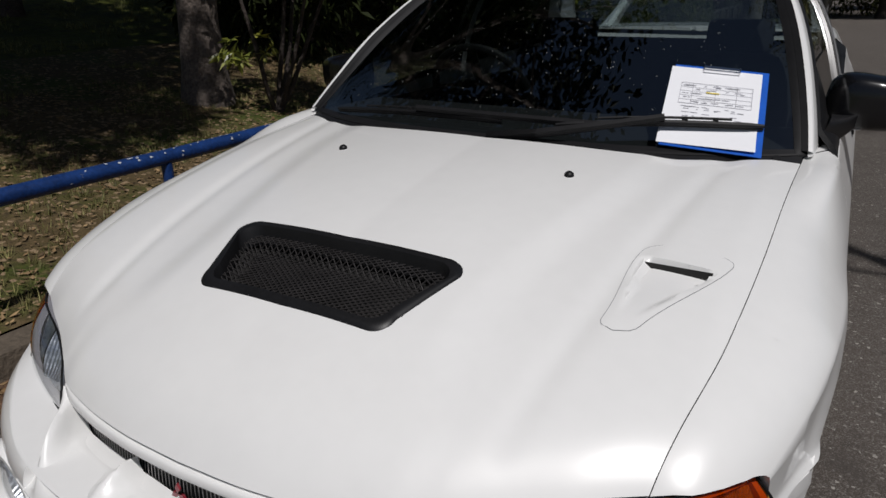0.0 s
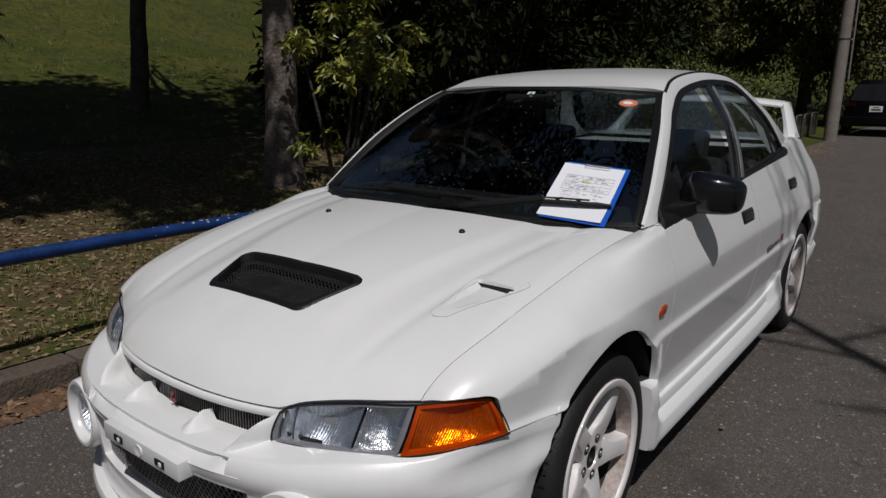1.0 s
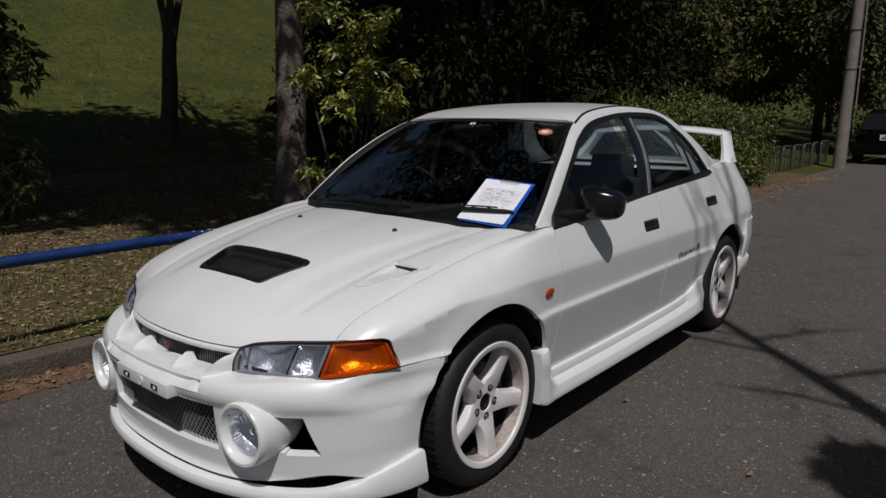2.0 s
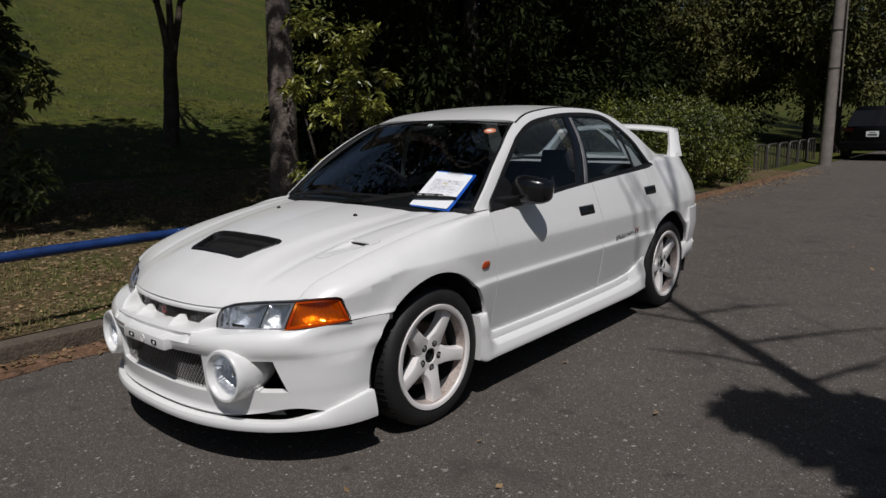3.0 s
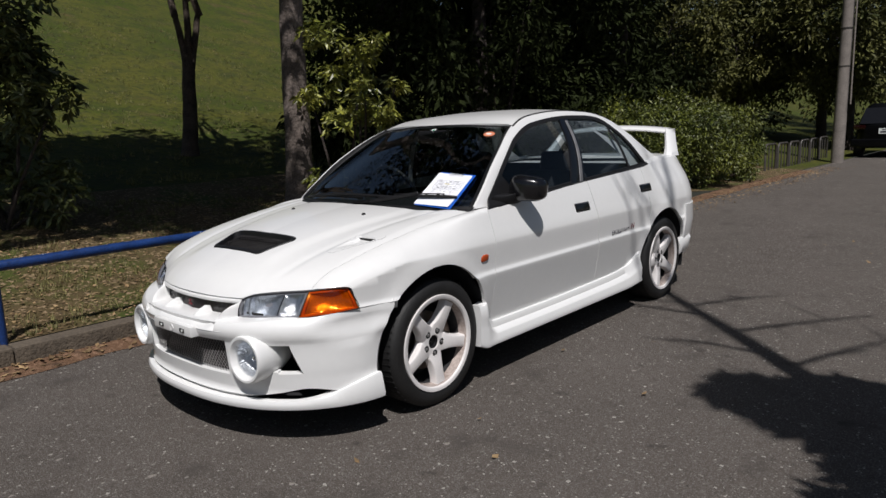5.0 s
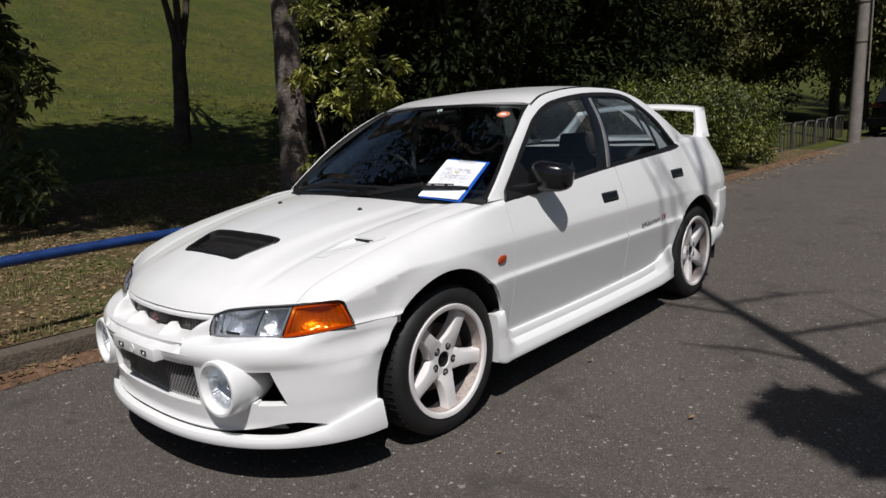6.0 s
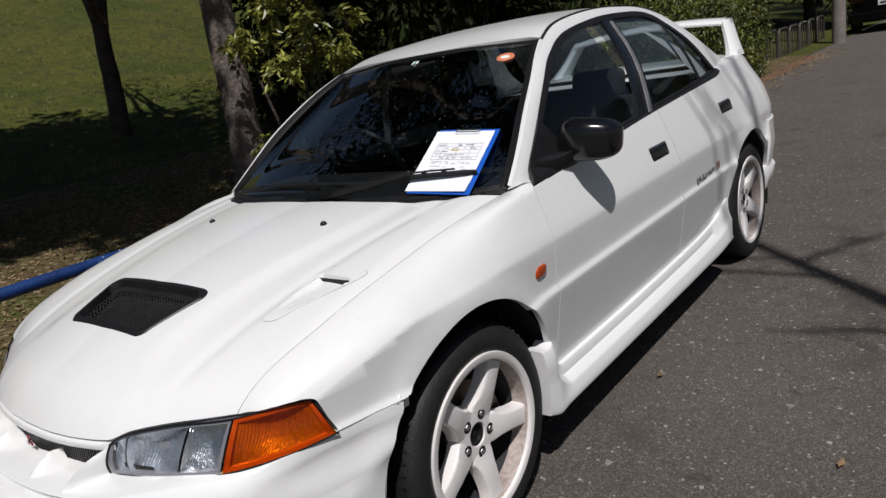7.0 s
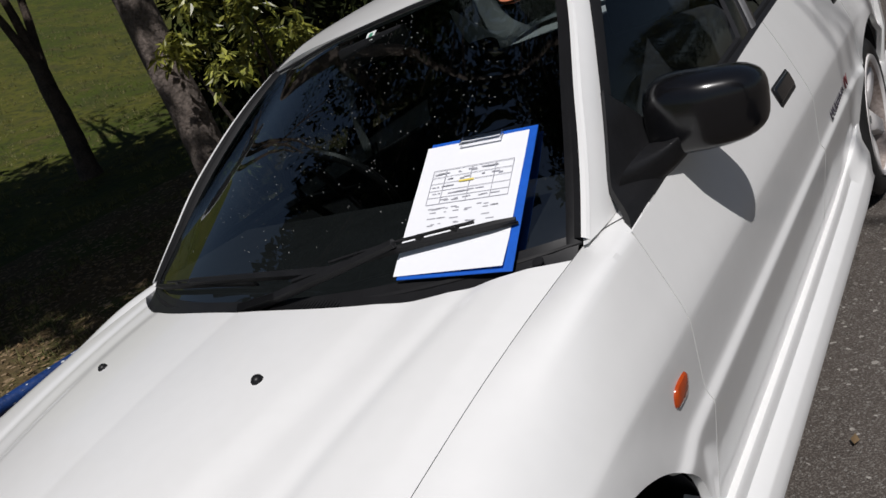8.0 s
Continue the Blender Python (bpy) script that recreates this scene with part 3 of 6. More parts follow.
def side_column(y, low):
    return [Vector((side_x(y, z), y, z)) for z in side_levels(belt(y), low)]


def build_sides(sign):
    def flip(bm):
        if sign < 0:
            bmesh.ops.scale(bm, vec=(-1, 1, 1), verts=bm.verts)
        return bm

    def edged(y0, y1, low, lean0=0.0, lean1=0.0, steps=26):
        rows = []
        for s in ramp(0, 1, steps):
            row = []
            yc = y0 + (y1 - y0) * s
            for z in side_levels(belt(yc), low(yc)):
                y = yc + (lean0 * (1 - s) + lean1 * s) * (z - 0.6)
                row.append((side_x(y, z), y, z))
            rows.append(row)
        return flip(thicken(sheet(rows), 0.018, INSIDE))

    door = part("front_door", edged(0.4428, 1.512, lambda y: 0.285, 0.0, -0.09), PAINT, car)
    build_handle(door, sign, 1.345, 0.812)

    rows = []
    for s in ramp(0, 1, 30):
        row = []
        yc = 1.518 + (2.245 - 1.518) * s
        lo = 0.285 if yc < 2.51 - ARCH * 0.99 else arch_z(yc, 2.51) + 0.012
        for z in side_levels(belt(yc), lo):
            y = yc + (-0.09 * (1 - s)) * (z - 0.6)
            row.append((side_x(y, z), y, z))
        rows.append(row)
    rear = part("rear_door", flip(thicken(sheet(rows), 0.018, INSIDE)), PAINT, car)
    build_handle(rear, sign, 2.262 - 0.03, 0.853)

    ys = ramp(2.251, 2.60, 14) + [2.51 + ARCH * math.cos(radians(a)) for a in range(74, 4, -4)] + [2.51 + ARCH, 2.90]
    rows = []
    for y in ys:
        lo = arch_z(y, 2.51)
        if y > 2.51 + ARCH * 0.995:
            lo = 0.33
        rows.append(side_column(y, lo))
    part("rear_wing", flip(thicken(sheet(rows), 0.018, INSIDE)), PAINT, car)
    rows = []
    for t in ramp(0, 1, 6):
        y = 2.79 + 0.20 * t
        rows.append([(0.775, y, 0.275), (0.806, y, 0.285 + 0.05 * t), (0.818, y, 0.36 + 0.045 * t), (0.80, y, 0.40 + 0.035 * t), (0.77, y, 0.40 + 0.035 * t)])
    part("rear_spat", flip(thicken(sheet(rows), 0.01, INSIDE)), PAINT, car)

    # sill skirt
    top = curve((0.275, 0.424), (0.338, 0.417), (0.364, 0.427), (0.378, 0.408), (0.430, 0.322), (0.460, 0.303), (0.9, 0.301), (1.7, 0.314), (1.95, 0.336), (2.04, 0.375), (2.12, 0.425))
    low = curve((0.275, 0.222), (0.37, 0.188), (1.9, 0.190), (2.13, 0.205))
    rows = []
    for y in [0.296, 0.30, 0.31, 0.32, 0.338, 0.352, 0.364, 0.371, 0.378, 0.39, 0.41, 0.43, 0.45, 0.456, 0.47] + ramp(0.55, 1.9, 18) + ramp(1.93, 2.13, 10):
        zt, zl = top(y), low(y)
        block = 1 - smooth((y - 0.345) / 0.085)
        lip = 0.783 + 0.040 * block + 0.020 * smooth((y - 1.92) / 0.16)
        foot = 0.824 + 0.006 * block
        mid, ridge = lip + 0.004 + 0.010 * block, lip + (foot - lip) * 0.72
        rows.append([(0.760, y, zt + 0.002), (lip - 0.008, y, zt + 0.003), (lip - 0.001, y, zt + 0.001), (lip + 0.003, y, zt - 0.006), (mid, y, zt + (zl - zt) * 0.30), (ridge, y, zt + (zl - zt) * 0.48), (ridge + 0.004, y, zt + (zl - zt) * 0.54), (foot - 0.004, y, zl + 0.026), (foot, y, zl + 0.012), (foot - 0.003, y, zl + 0.002), (foot - 0.010, y, zl - 0.002), (0.72, y, zl - 0.004)])
    rows.insert(0, [(0.745, p[1], p[2]) for p in rows[0]])
    part("side_skirt", flip(thicken(sheet(rows), 0.02, INSIDE)), PAINT, car, "white side skirt")
    # dark shut lines and wheel houses
    bm = None
    for y0, lean, hi in ((0.4415, 0.0, 0.886), (1.515, -0.09, 0.915)):
        bm = sheet([[(side_x(y0, z) - 0.014, y0 + lean * (z - 0.6) + dy, z) for z in ramp(0.28, hi, 18)] for dy in (-0.02, 0.02)], bm)
    bm = sheet([[(side_x(2.248, z) - 0.014, 2.248 + dy, z) for z in ramp(0.62, belt(2.24) - 0.004, 12)] for dy in (-0.02, 0.02)], bm)
    bm = sheet([[(side_x(y, 0.3) - 0.016, y, z) for y in ramp(0.37, 2.16, 10)] for z in (0.24, 0.34)], bm)
    part("shut_line", flip(bm), RUBBER, car)
    bm = None
    for a in AXLES:
        rows = [[(x, a + (ARCH + g) * math.cos(t), WHEEL_Z + (ARCH + g) * math.sin(t)) for t in ramp(radians(-18), radians(198), 30)] for x, g in ((0.795, 0.004), (0.77, 0.02), (0.70, 0.03), (0.50, 0.03))]
        rows.append([(0.50, a, WHEEL_Z)] * 31)
        part("wheel_house", flip(sheet(rows)), TRIM, car)


def build_handle(door, sign, y, z):
    x = side_x(y, z)
    cup = part("handle_recess", box((0.02, 0.182, 0.068), (sign * (x - 0.008), y, z), (0, -sign * 16, 0), 0.016, 3), BLACK, door, "black handle recess")
    part("handle_flap", box((0.016, 0.150, 0.040), (sign * (x - 0.002), y - 0.004, z + 0.006), (0, -sign * 16, 0), 0.007, 3), GLOSS_BLACK, cup, "black pull handle")
    part("handle_scoop", box((0.012, 0.105, 0.020), (sign * (x + 0.004), y + 0.002, z - 0.036), (0, -sign * 14, 0), 0.005, 2), PAINT, door)


# ---- glasshouse ----
house_w = curve((0.84, 0.742), (0.90, 0.728), (0.96, 0.712), (1.0, 0.699), (1.06, 0.678), (1.12, 0.653), (1.2, 0.610), (1.26, 0.567), (1.31, 0.527), (1.36, 0.490), (1.40, 0.462), (1.45, 0.43))


def house_x(y, z):
    b = 0.022 * (1 - ((y - 1.4) / 0.95) ** 2) if y < 1.4 else 0.022 - 0.055 * max(0, (y - 1.6)) ** 1.6
    return house_w(z) + b


WINDOW = [(0.515, 0.905), (0.67, 1.065), (0.87, 1.206), (1.0, 1.266), (1.09, 1.297), (1.19, 1.321), (1.36, 1.343), (1.56, 1.359), (1.78, 1.362), (1.98, 1.355), (2.11, 1.328), (2.20, 1.272), (2.30, 1.183), (2.38, 1.090), (2.46, 1.012), (2.42, 1.004)]
FRAME = [(0.395, 0.903), (0.515, 1.005), (0.62, 1.095), (0.76, 1.190), (0.87, 1.255), (0.995, 1.312), (1.15, 1.362), (1.35, 1.389), (1.56, 1.402), (1.76, 1.401), (2.02, 1.386), (2.22, 1.340), (2.35, 1.268), (2.49, 1.165), (2.60, 1.100), (2.70, 1.055), (2.75, 1.032)]


def resample(pts, n):
    pts = [Vector(p) for p in pts]
    fine = []
    for i in range(len(pts) - 1):
        a, b, c, d = pts[max(i - 1, 0)], pts[i], pts[i + 1], pts[min(i + 2, len(pts) - 1)]
        for k in range(8):
            t = k / 8
            fine.append(0.5 * ((2 * b) + (c - a) * t + (2 * a - 5 * b + 4 * c - d) * t * t + (3 * b - a - 3 * c + d) * t**3))
    fine.append(pts[-1])
    run = [0.0]
    for a, b in zip(fine, fine[1:]):
        run.append(run[-1] + (b - a).length)
    out = []
    for k in range(n + 1):
        s, i = run[-1] * k / n, 0
        while i < len(run) - 2 and run[i + 1] < s:
            i += 1
        t = (s - run[i]) / max(1e-9, run[i + 1] - run[i])
        out.append(fine[i].lerp(fine[i + 1], min(1, max(0, t))))
    return out


roof_mid = curve((0.93, 1.330), (1.0, 1.350), (1.25, 1.398), (1.6, 1.426), (1.95, 1.416), (2.2, 1.388), (2.4, 1.345))


def build_house(sign):
    def flip(bm):
        if sign < 0:
            bmesh.ops.scale(bm, vec=(-1, 1, 1), verts=bm.verts)
        return bm

    n = 64
    inner, outer = resample(WINDOW, n), resample(FRAME, n)
    rows = []
    for t in ramp(0, 1, 4):
        rows.append([(house_x(*a.lerp(b, t)) + 0.003 * math.sin(math.pi * t), *a.lerp(b, t)) for a, b in zip(inner, outer)])
    part("pillar_frame", flip(thicken(sheet(rows), 0.010, (0, 1.3, 1.1))), PAINT, car)
    # black window surround, glass and posts
    ring = inner[:] + [Vector((y, belt(y) + 0.003)) for y in ramp(2.42, 0.54, 32)]
    rows = []
    for g, dx in ((0.010, 0.003), (0.004, 0.006), (-0.013, 0.005), (-0.015, -0.006)):
        row = []
        for i, p in enumerate(ring):
            a, b = ring[i - 1], ring[(i + 1) % len(ring)]
            way = (b - a).normalized()
            nrm = Vector((-way.y, way.x))
            wide = 1 + 1.2 * smooth((p.x - 1.95) / 0.15) * smooth((p.y - belt(p.x)) / 0.06) if g < -0.01 else 1
            q = p + nrm * g * wide
            row.append((house_x(q.x, q.y) + dx, q.x, q.y))
        rows.append(row)
    part("window_seal", flip(sheet(rows, close=True)), RUBBER, car)
    rows = []
    for p in resample(WINDOW, 60)[1:-3]:
        b = min(belt(p.x), p.y)
        rows.append([(house_x(p.x, z) - 0.004, p.x, z) for z in ramp(b - 0.01, p.y + 0.008, 8)])
    front = [r for r in rows if r[0][1] < 1.385]
    back = [r for r in rows if r[0][1] > 1.395]
    pane = part("front_side_window", flip(sheet(front)), SIDE_GLASS, car)
    pane.visible_shadow = False
    pane = part("rear_side_window", flip(sheet(back)), SIDE_GLASS, car)
    pane.visible_shadow = False
    rows = []
    for w, dx in ((-0.068, -0.004), (-0.066, 0.006), (-0.030, 0.008), (-0.010, 0.006), (-0.008, -0.002), (-0.004, -0.002), (-0.002, 0.007), (0.030, 0.010), (0.050, 0.008), (0.052, -0.004)):
        row = []
        for z in ramp(belt(1.45) - 0.012, 1.350, 10):
            t = (z - 0.96) / 0.39
            y = 1.413 + 0.172 * t + w * (1.30 - 0.42 * t)
            row.append((house_x(y, z) + dx, y, z))
        rows.append(row)
    part("centre_post", flip(sheet(rows)), GLOSS_BLACK, car)
    rows = []
    for w, dx in ((0.002, 0.0085), (0.005, 0.0125), (0.026, 0.0135), (0.030, 0.0100)):
        rows.append([(house_x(y, z) + dx, y, z) for y, z in ((1.413 + 0.172 * (z - 0.96) / 0.39 + w * (1.30 - 0.42 * (z - 0.96) / 0.39), z) for z in ramp(belt(1.45), 1.340, 10))])
    part("post_trim", flip(sheet(rows)), WEATHERED, car, "weathered grey post trim")
    rows = []
    for w, dx in ((-0.016, -0.002), (-0.013, 0.004), (0.013, 0.004), (0.016, -0.002)):
        rows.append([(house_x(y, z) + dx, y, z) for y, z in ((2.155 + w - 0.16 * (z - 1.0), z) for z in ramp(belt(2.15), 1.318, 8))])
    part("quarter_light_bar", flip(sheet(rows)), RUBBER, car)
    rows = []
    for y in ramp(0.560, 2.435, 40):
        z = belt(y)
        rows.append([(side_x(y, z) - 0.001, y, z - 0.006), (side_x(y, z) - 0.002, y, z + 0.003), (side_x(y, z) - 0.010, y, z + 0.008), (house_x(y, z) + 0.004, y, z + 0.008)])
    part("belt_moulding", flip(sheet(rows)), RUBBER, car, "black belt moulding")
    rows = []
    for y in ramp(2.45, 2.87, 12):
        z = belt(y)
        x1 = min(house_x(min(y, 2.7), max(z, 1.03)) + 0.004, 0.70)
        rows.append([(side_x(y, z), y, z), ((side_x(y, z) + x1) / 2, y, z + 0.016), (x1 - 0.02, y, z + 0.022)])
    part("quarter_deck", flip(sheet(rows)), PAINT, car)
    # drip gutter between roof and frame
    out = [(house_x(p.x, p.y) - 0.004, p.x, p.y - 0.001) for p in outer if 0.99 < p.x < 2.25]
    part("roof_gutter", flip(tube(out, 0.0062, 6)), RUBBER, car)
    # mirror with its sail
    rows = []
    for t in ramp(0, 1, 14):
        y0, z0 = 0.448 + 0.212 * t, belt(0.448) + 0.001 + 0.176 * t
        y1 = 0.750 - 0.088 * t**1.5
        row = []
        for u in ramp(0, 1, 8):
            y = y0 + (y1 - y0) * u
            z = z0 + (belt(y1) + 0.003 + 0.152 * t - z0) * u
            foot = 1 - smooth((z - belt(y)) / 0.055)
            row.append((house_x(y, z) + 0.010 + (side_x(y, belt(y)) - house_x(y, z) - 0.013) * foot, y, z))
        rows.append(row)
    part("mirror_sail", flip(thicken(sheet(rows), 0.012, (0, 1, 0.9))), BLACK, car, "black mirror base")
    rows = []
    for t in ramp(0, 1, 12):
        c = Vector((0.735, 0.605, 0.925)).lerp(Vector((0.815, 0.728, 0.952)), t) - Vector((0, 0, 0.010 * math.sin(math.pi * t)))
        hy, hz = 0.085 - 0.045 * t**0.7, 0.036 - 0.010 * t
        rows.append([(sign * (c.x + 0.010 * math.sin(a)), c.y + hy * math.copysign(abs(math.cos(a)) ** 0.6, math.cos(a)), c.z + hz * math.copysign(abs(math.sin(a)) ** 0.6, math.sin(a))) for a in ramp(0, 2 * math.pi, 24)])
    part("mirror_arm", sheet(rows), BLACK, car, "black mirror arm")
    bm = bmesh.new()
    bmesh.ops.create_cube(bm, size=1)
    bmesh.ops.subdivide_edges(bm, edges=bm.edges[:], cuts=9, use_grid_fill=True)
    for v in bm.verts:
        x, y, z = v.co * 2
        n = (abs(x) ** 3.6 + abs(z) ** 3.6 + abs(y) ** 2.6) ** (1 / 3.3)
        x, y, z = x / n, y / n, z / n
        out = x * sign
        z = z * (1.0 - 0.10 * out) - (0.16 * max(0, -out - 0.1) if z < 0 else -0.05 * out)
        v.co = Vector((x * 0.104, y * 0.064 - 0.02 * (1 - abs(x)), z * 0.068))
    bmesh.ops.transform(bm, matrix=pose(sign * 0.826, 0.738, 0.983, 0, sign * 7, sign * 14), verts=bm.verts)
    housing = part("mirror_housing", bm, GLOSS_BLACK, car, "gloss black mirror housing")
    if sign > 0:
        bm = None
        for k in range(6):
            bm = box((0.008, 0.004, 0.006 if k % 2 else 0.004), (-0.078 + 0.012 * k, -0.064 - 0.0012 * k, -0.047), bm=bm)
        bmesh.ops.transform(bm, matrix=pose(0.826, 0.738, 0.983, 0, 7, 14), verts=bm.verts)
        part("script_bar", bm, CHIPPED, housing, "small pale unreadable script")


def front_glass(u, v):
    """The windscreen: u across from -1 to 1, v from its foot to its top."""
    foot = (0.712 * u, 0.225 + 0.175 * abs(u) ** 2.6, 0.900 - 0.002 * u * u)
    head = (0.492 * u, 0.955 + 0.085 * abs(u) ** 2.4, 1.332 - 0.022 * abs(u) ** 2.2)
    p = mix3(foot, head, v)
    lift = 0.002 * math.sin(math.pi * v) * (1 - 0.6 * u * u)
    edge = mix3((0.712, 0.400, 0.898), (0.492, 1.040, 1.310), v)
    y, z = frame_at(edge[2])
    w = abs(u) ** 12
    return (p[0] + math.copysign(w, u) * (house_x(y, z) - 0.012 - edge[0]), p[1] - lift * 0.55 + w * (y + 0.012 - edge[1]), p[2] + lift * 0.83)


FRAME_Y = curve(*[(z, y) for y, z in FRAME[:8]])


def frame_at(z):
    """The place (y, z) on the pillar's front edge at height z."""
    return FRAME_Y(z), z


def build_screens():
    glass_rows = [[front_glass(0.985 * math.sin(a), v) for a in ramp(-math.pi / 2, math.pi / 2, 64)] for v in ramp(0.0, 0.985, 24)]
    pane = part("windscreen", sheet(glass_rows), GLASS, car, "dark reflecting windscreen")
    pane.visible_shadow = False
    rim = []
    loop = [(u, 0.0) for u in ramp(-1, 1, 30)] + [(1.0, v) for v in ramp(0.03, 1, 20)] + [(u, 1.0) for u in ramp(0.97, -1, 30)] + [(-1.0, v) for v in ramp(0.97, 0.03, 20)]
    for g, dz in ((1.004, 0.002), (1.0, 0.005), (0.978, 0.005), (0.966, 0.001)):
        row = []
        for u, v in loop:
            p = front_glass(u * g, 0.5 + (v - 0.5) * (1.004 if g > 1 else 1 - (1 - g) * 0.75))
            row.append((p[0], p[1] - dz * 0.5, p[2] + dz))
        rim.append(row)
    part("windscreen_seal", sheet(rim, close=True), RUBBER, car)
    for sg in (1, -1):
        rows = []
        for v in ramp(0.02, 1.0, 24):
            g = front_glass(1.0, v)
            y, z = frame_at(g[2])
            edge = Vector((house_x(y, z) + 0.0025, y + 0.003, z))
            inner = Vector(front_glass(0.985, v)) + Vector((0, -0.003, 0.006))
            mid = (inner + edge) / 2 + Vector((0.002, -0.003, 0.003))
            rows.append([(sg * p.x, p.y, p.z) for p in (inner, inner.lerp(mid, 0.9), inner.lerp(mid, 0.92) + Vector((0, 0, 0.001)), (mid + edge) / 2 + Vector((0.002, -0.002, 0.002)), edge)])
        part("pillar_seal", sheet([r[:2] for r in rows]), RUBBER, car)
        part("pillar_cover", sheet([r[2:] for r in rows]), PAINT, car)
    # cowl panel between bonnet and windscreen
    rows = []
    for u in ramp(-1, 1, 40):
        x = 0.705 * u
        g = front_glass(u, 0.03)
        rows.append([(x, hood_back(x) - 0.03, hood_z(x, hood_back(x)) - 0.022), (x, hood_back(x) + 0.004, hood_z(x, hood_back(x)) - 0.014), (x, g[1], g[2] + 0.003)])
    cowl = part("cowl_panel", sheet(rows), BLACK, car, "black plastic cowl")
    for k in range(22):
        x = 0.10 + 0.009 * k
        part("louvre", box((0.0035, 0.030, 0.003), (x, hood_back(x) + 0.022, hood_z(x, hood_back(x)) - 0.006), (10, 0, 0)), RUBBER, cowl)
    part("cowl_screw", lathe([(0.010, 0), (0.009, 0.003), (0, 0.004)], (0, -0.4, 0.9), (0.655, 0.352, 0.900), 12), RUBBER, cowl)
    # roof
    rows = []
    for v in ramp(0, 1, 30):
        row = []
        for u in ramp(-1, 1, 28):
            y = (0.953 + 0.088 * abs(u) ** 2.4 - 0.033 * abs(u) ** 12) * (1 - v) + (2.34 - 0.08 * u * u) * v
            edge = resample_roof(y)
            x = edge[0] * u
            z = roof_mid(y) - (roof_mid(y) - edge[1]) * abs(u) ** 2.6
            row.append((x, y, z))
        rows.append(row)
    part("roof", thicken(sheet(rows), 0.02, (0, 1.5, 0.9)), PAINT, car)
    # rear window and boot
    rows = []
    for v in ramp(0, 1, 12):
        row = []
        for u in ramp(-1, 1, 20):
            a, b = (0.46 * u, 2.34 - 0.08 * u * u, 1.358 - 0.055 * abs(u) ** 2.4), (0.62 * u, 2.80 - 0.10 * u * u, 1.055 - 0.02 * u * u)
            p = mix3(a, b, v)
            row.append((p[0], p[1] + 0.02 * math.sin(math.pi * v), p[2] + 0.03 * math.sin(math.pi * v)))
        rows.append(row)
    pane = part("rear_window", sheet(rows), REAR_GLASS, car)
    pane.visible_shadow = False
    # tail: boot deck, rear panel, bumper
    def tail(a, z, back=2.868, reach=0.535):
        w = side_x(2.86, z)
        sn, cs = math.sin(radians(a)), math.cos(radians(a))
        return Vector((w * math.copysign(abs(sn) ** (2 / 3.4), sn), back + reach * max(0, cs) ** (2 / 2.2), z))

    angs = [-90 + 180 * k / 48 for k in range(49)]
    rows = [[tail(a, z, reach=0.535 - 0.03 * smooth((z - 0.8) / 0.25)) for a in angs] for z in ramp(0.675, 1.018, 10)]
    for g, h in ((0.985, 1.030), (0.95, 1.038), (0.88, 1.042), (0.6, 1.046), (0.25, 1.048), (0.02, 1.048)):
        rows.append([(p.x * g, 2.7 + (p.y - 2.7) * g, h + 0.010 * (1 - (p.x / 0.75) ** 2)) for p in (tail(a, 1.018, reach=0.50) for a in angs)])
    part("rear_panel", thicken(sheet(rows), 0.015, INSIDE), PAINT, car)
    rows = [[tail(a, z, reach=0.555) + Vector((math.copysign(0.012, a), 0, 0)) * abs(math.sin(radians(a))) for a in angs] for z in (0.672, 0.66, 0.55, 0.42, 0.32, 0.28)]
    for row in rows:
        for p in row:
            p.y = max(p.y, 2.51 + math.sqrt(max(0, ARCH**2 - (p.z - WHEEL_Z) ** 2)))
    part("rear_bumper", thicken(sheet(rows), 0.02, INSIDE), PAINT, car, "white rear bumper")


def resample_roof(y):
    e = roof_edge(y)
    return (house_x(y, e) - 0.010, e + 0.002)


roof_edge = curve((0.995, 1.314), (1.15, 1.364), (1.35, 1.391), (1.56, 1.404), (1.76, 1.403), (2.02, 1.388), (2.22, 1.342), (2.35, 1.270))


# ---- nose ----
def nose_point(a, z, grow=0.0):
    """The bumper's outline at height z: a from -90 (car's right arch) to 90 degrees."""
    front = bumper_front(z)
    back = -math.sqrt(max(0.01, (ARCH + 0.001) ** 2 - (z - WHEEL_Z) ** 2))
    wide = nose_side(max(z, 0.30)) + bumper_wide(z) - 0.0095
    s, c = math.sin(radians(a)), math.cos(radians(a))
    return Vector(((wide + grow) * math.copysign(abs(s) ** (2 / 2.4), s), back + (front - grow - back) * c, z))


nose_side = curve((0.16, 0.76), (0.30, 0.786), (0.42, 0.803), (0.53, 0.8185), (0.58, 0.826))
bumper_front = curve((0.16, -0.885), (0.21, -0.890), (0.232, -0.862), (0.285, -0.868), (0.40, -0.880), (0.455, -0.888), (0.475, -0.900), (0.50, -0.905), (0.525, -0.898), (0.555, -0.868), (0.58, -0.84))
bumper_wide = curve((0.16, 0.02), (0.3, 0.013), (0.44, 0.002), (0.485, 0.010), (0.51, 0.011), (0.58, 0.0))


def angle_of(x, z):
    lo, hi = 0.0, 90.0
    for _ in range(30):
        m = (lo + hi) / 2
        lo, hi = (m, hi) if nose_point(m, z).x < abs(x) else (lo, m)
    return math.copysign(lo, x)


lamp_foot = curve((0, -0.80), (0.325, -0.757), (0.628, -0.660), (0.735, -0.545), (0.779, -0.455))


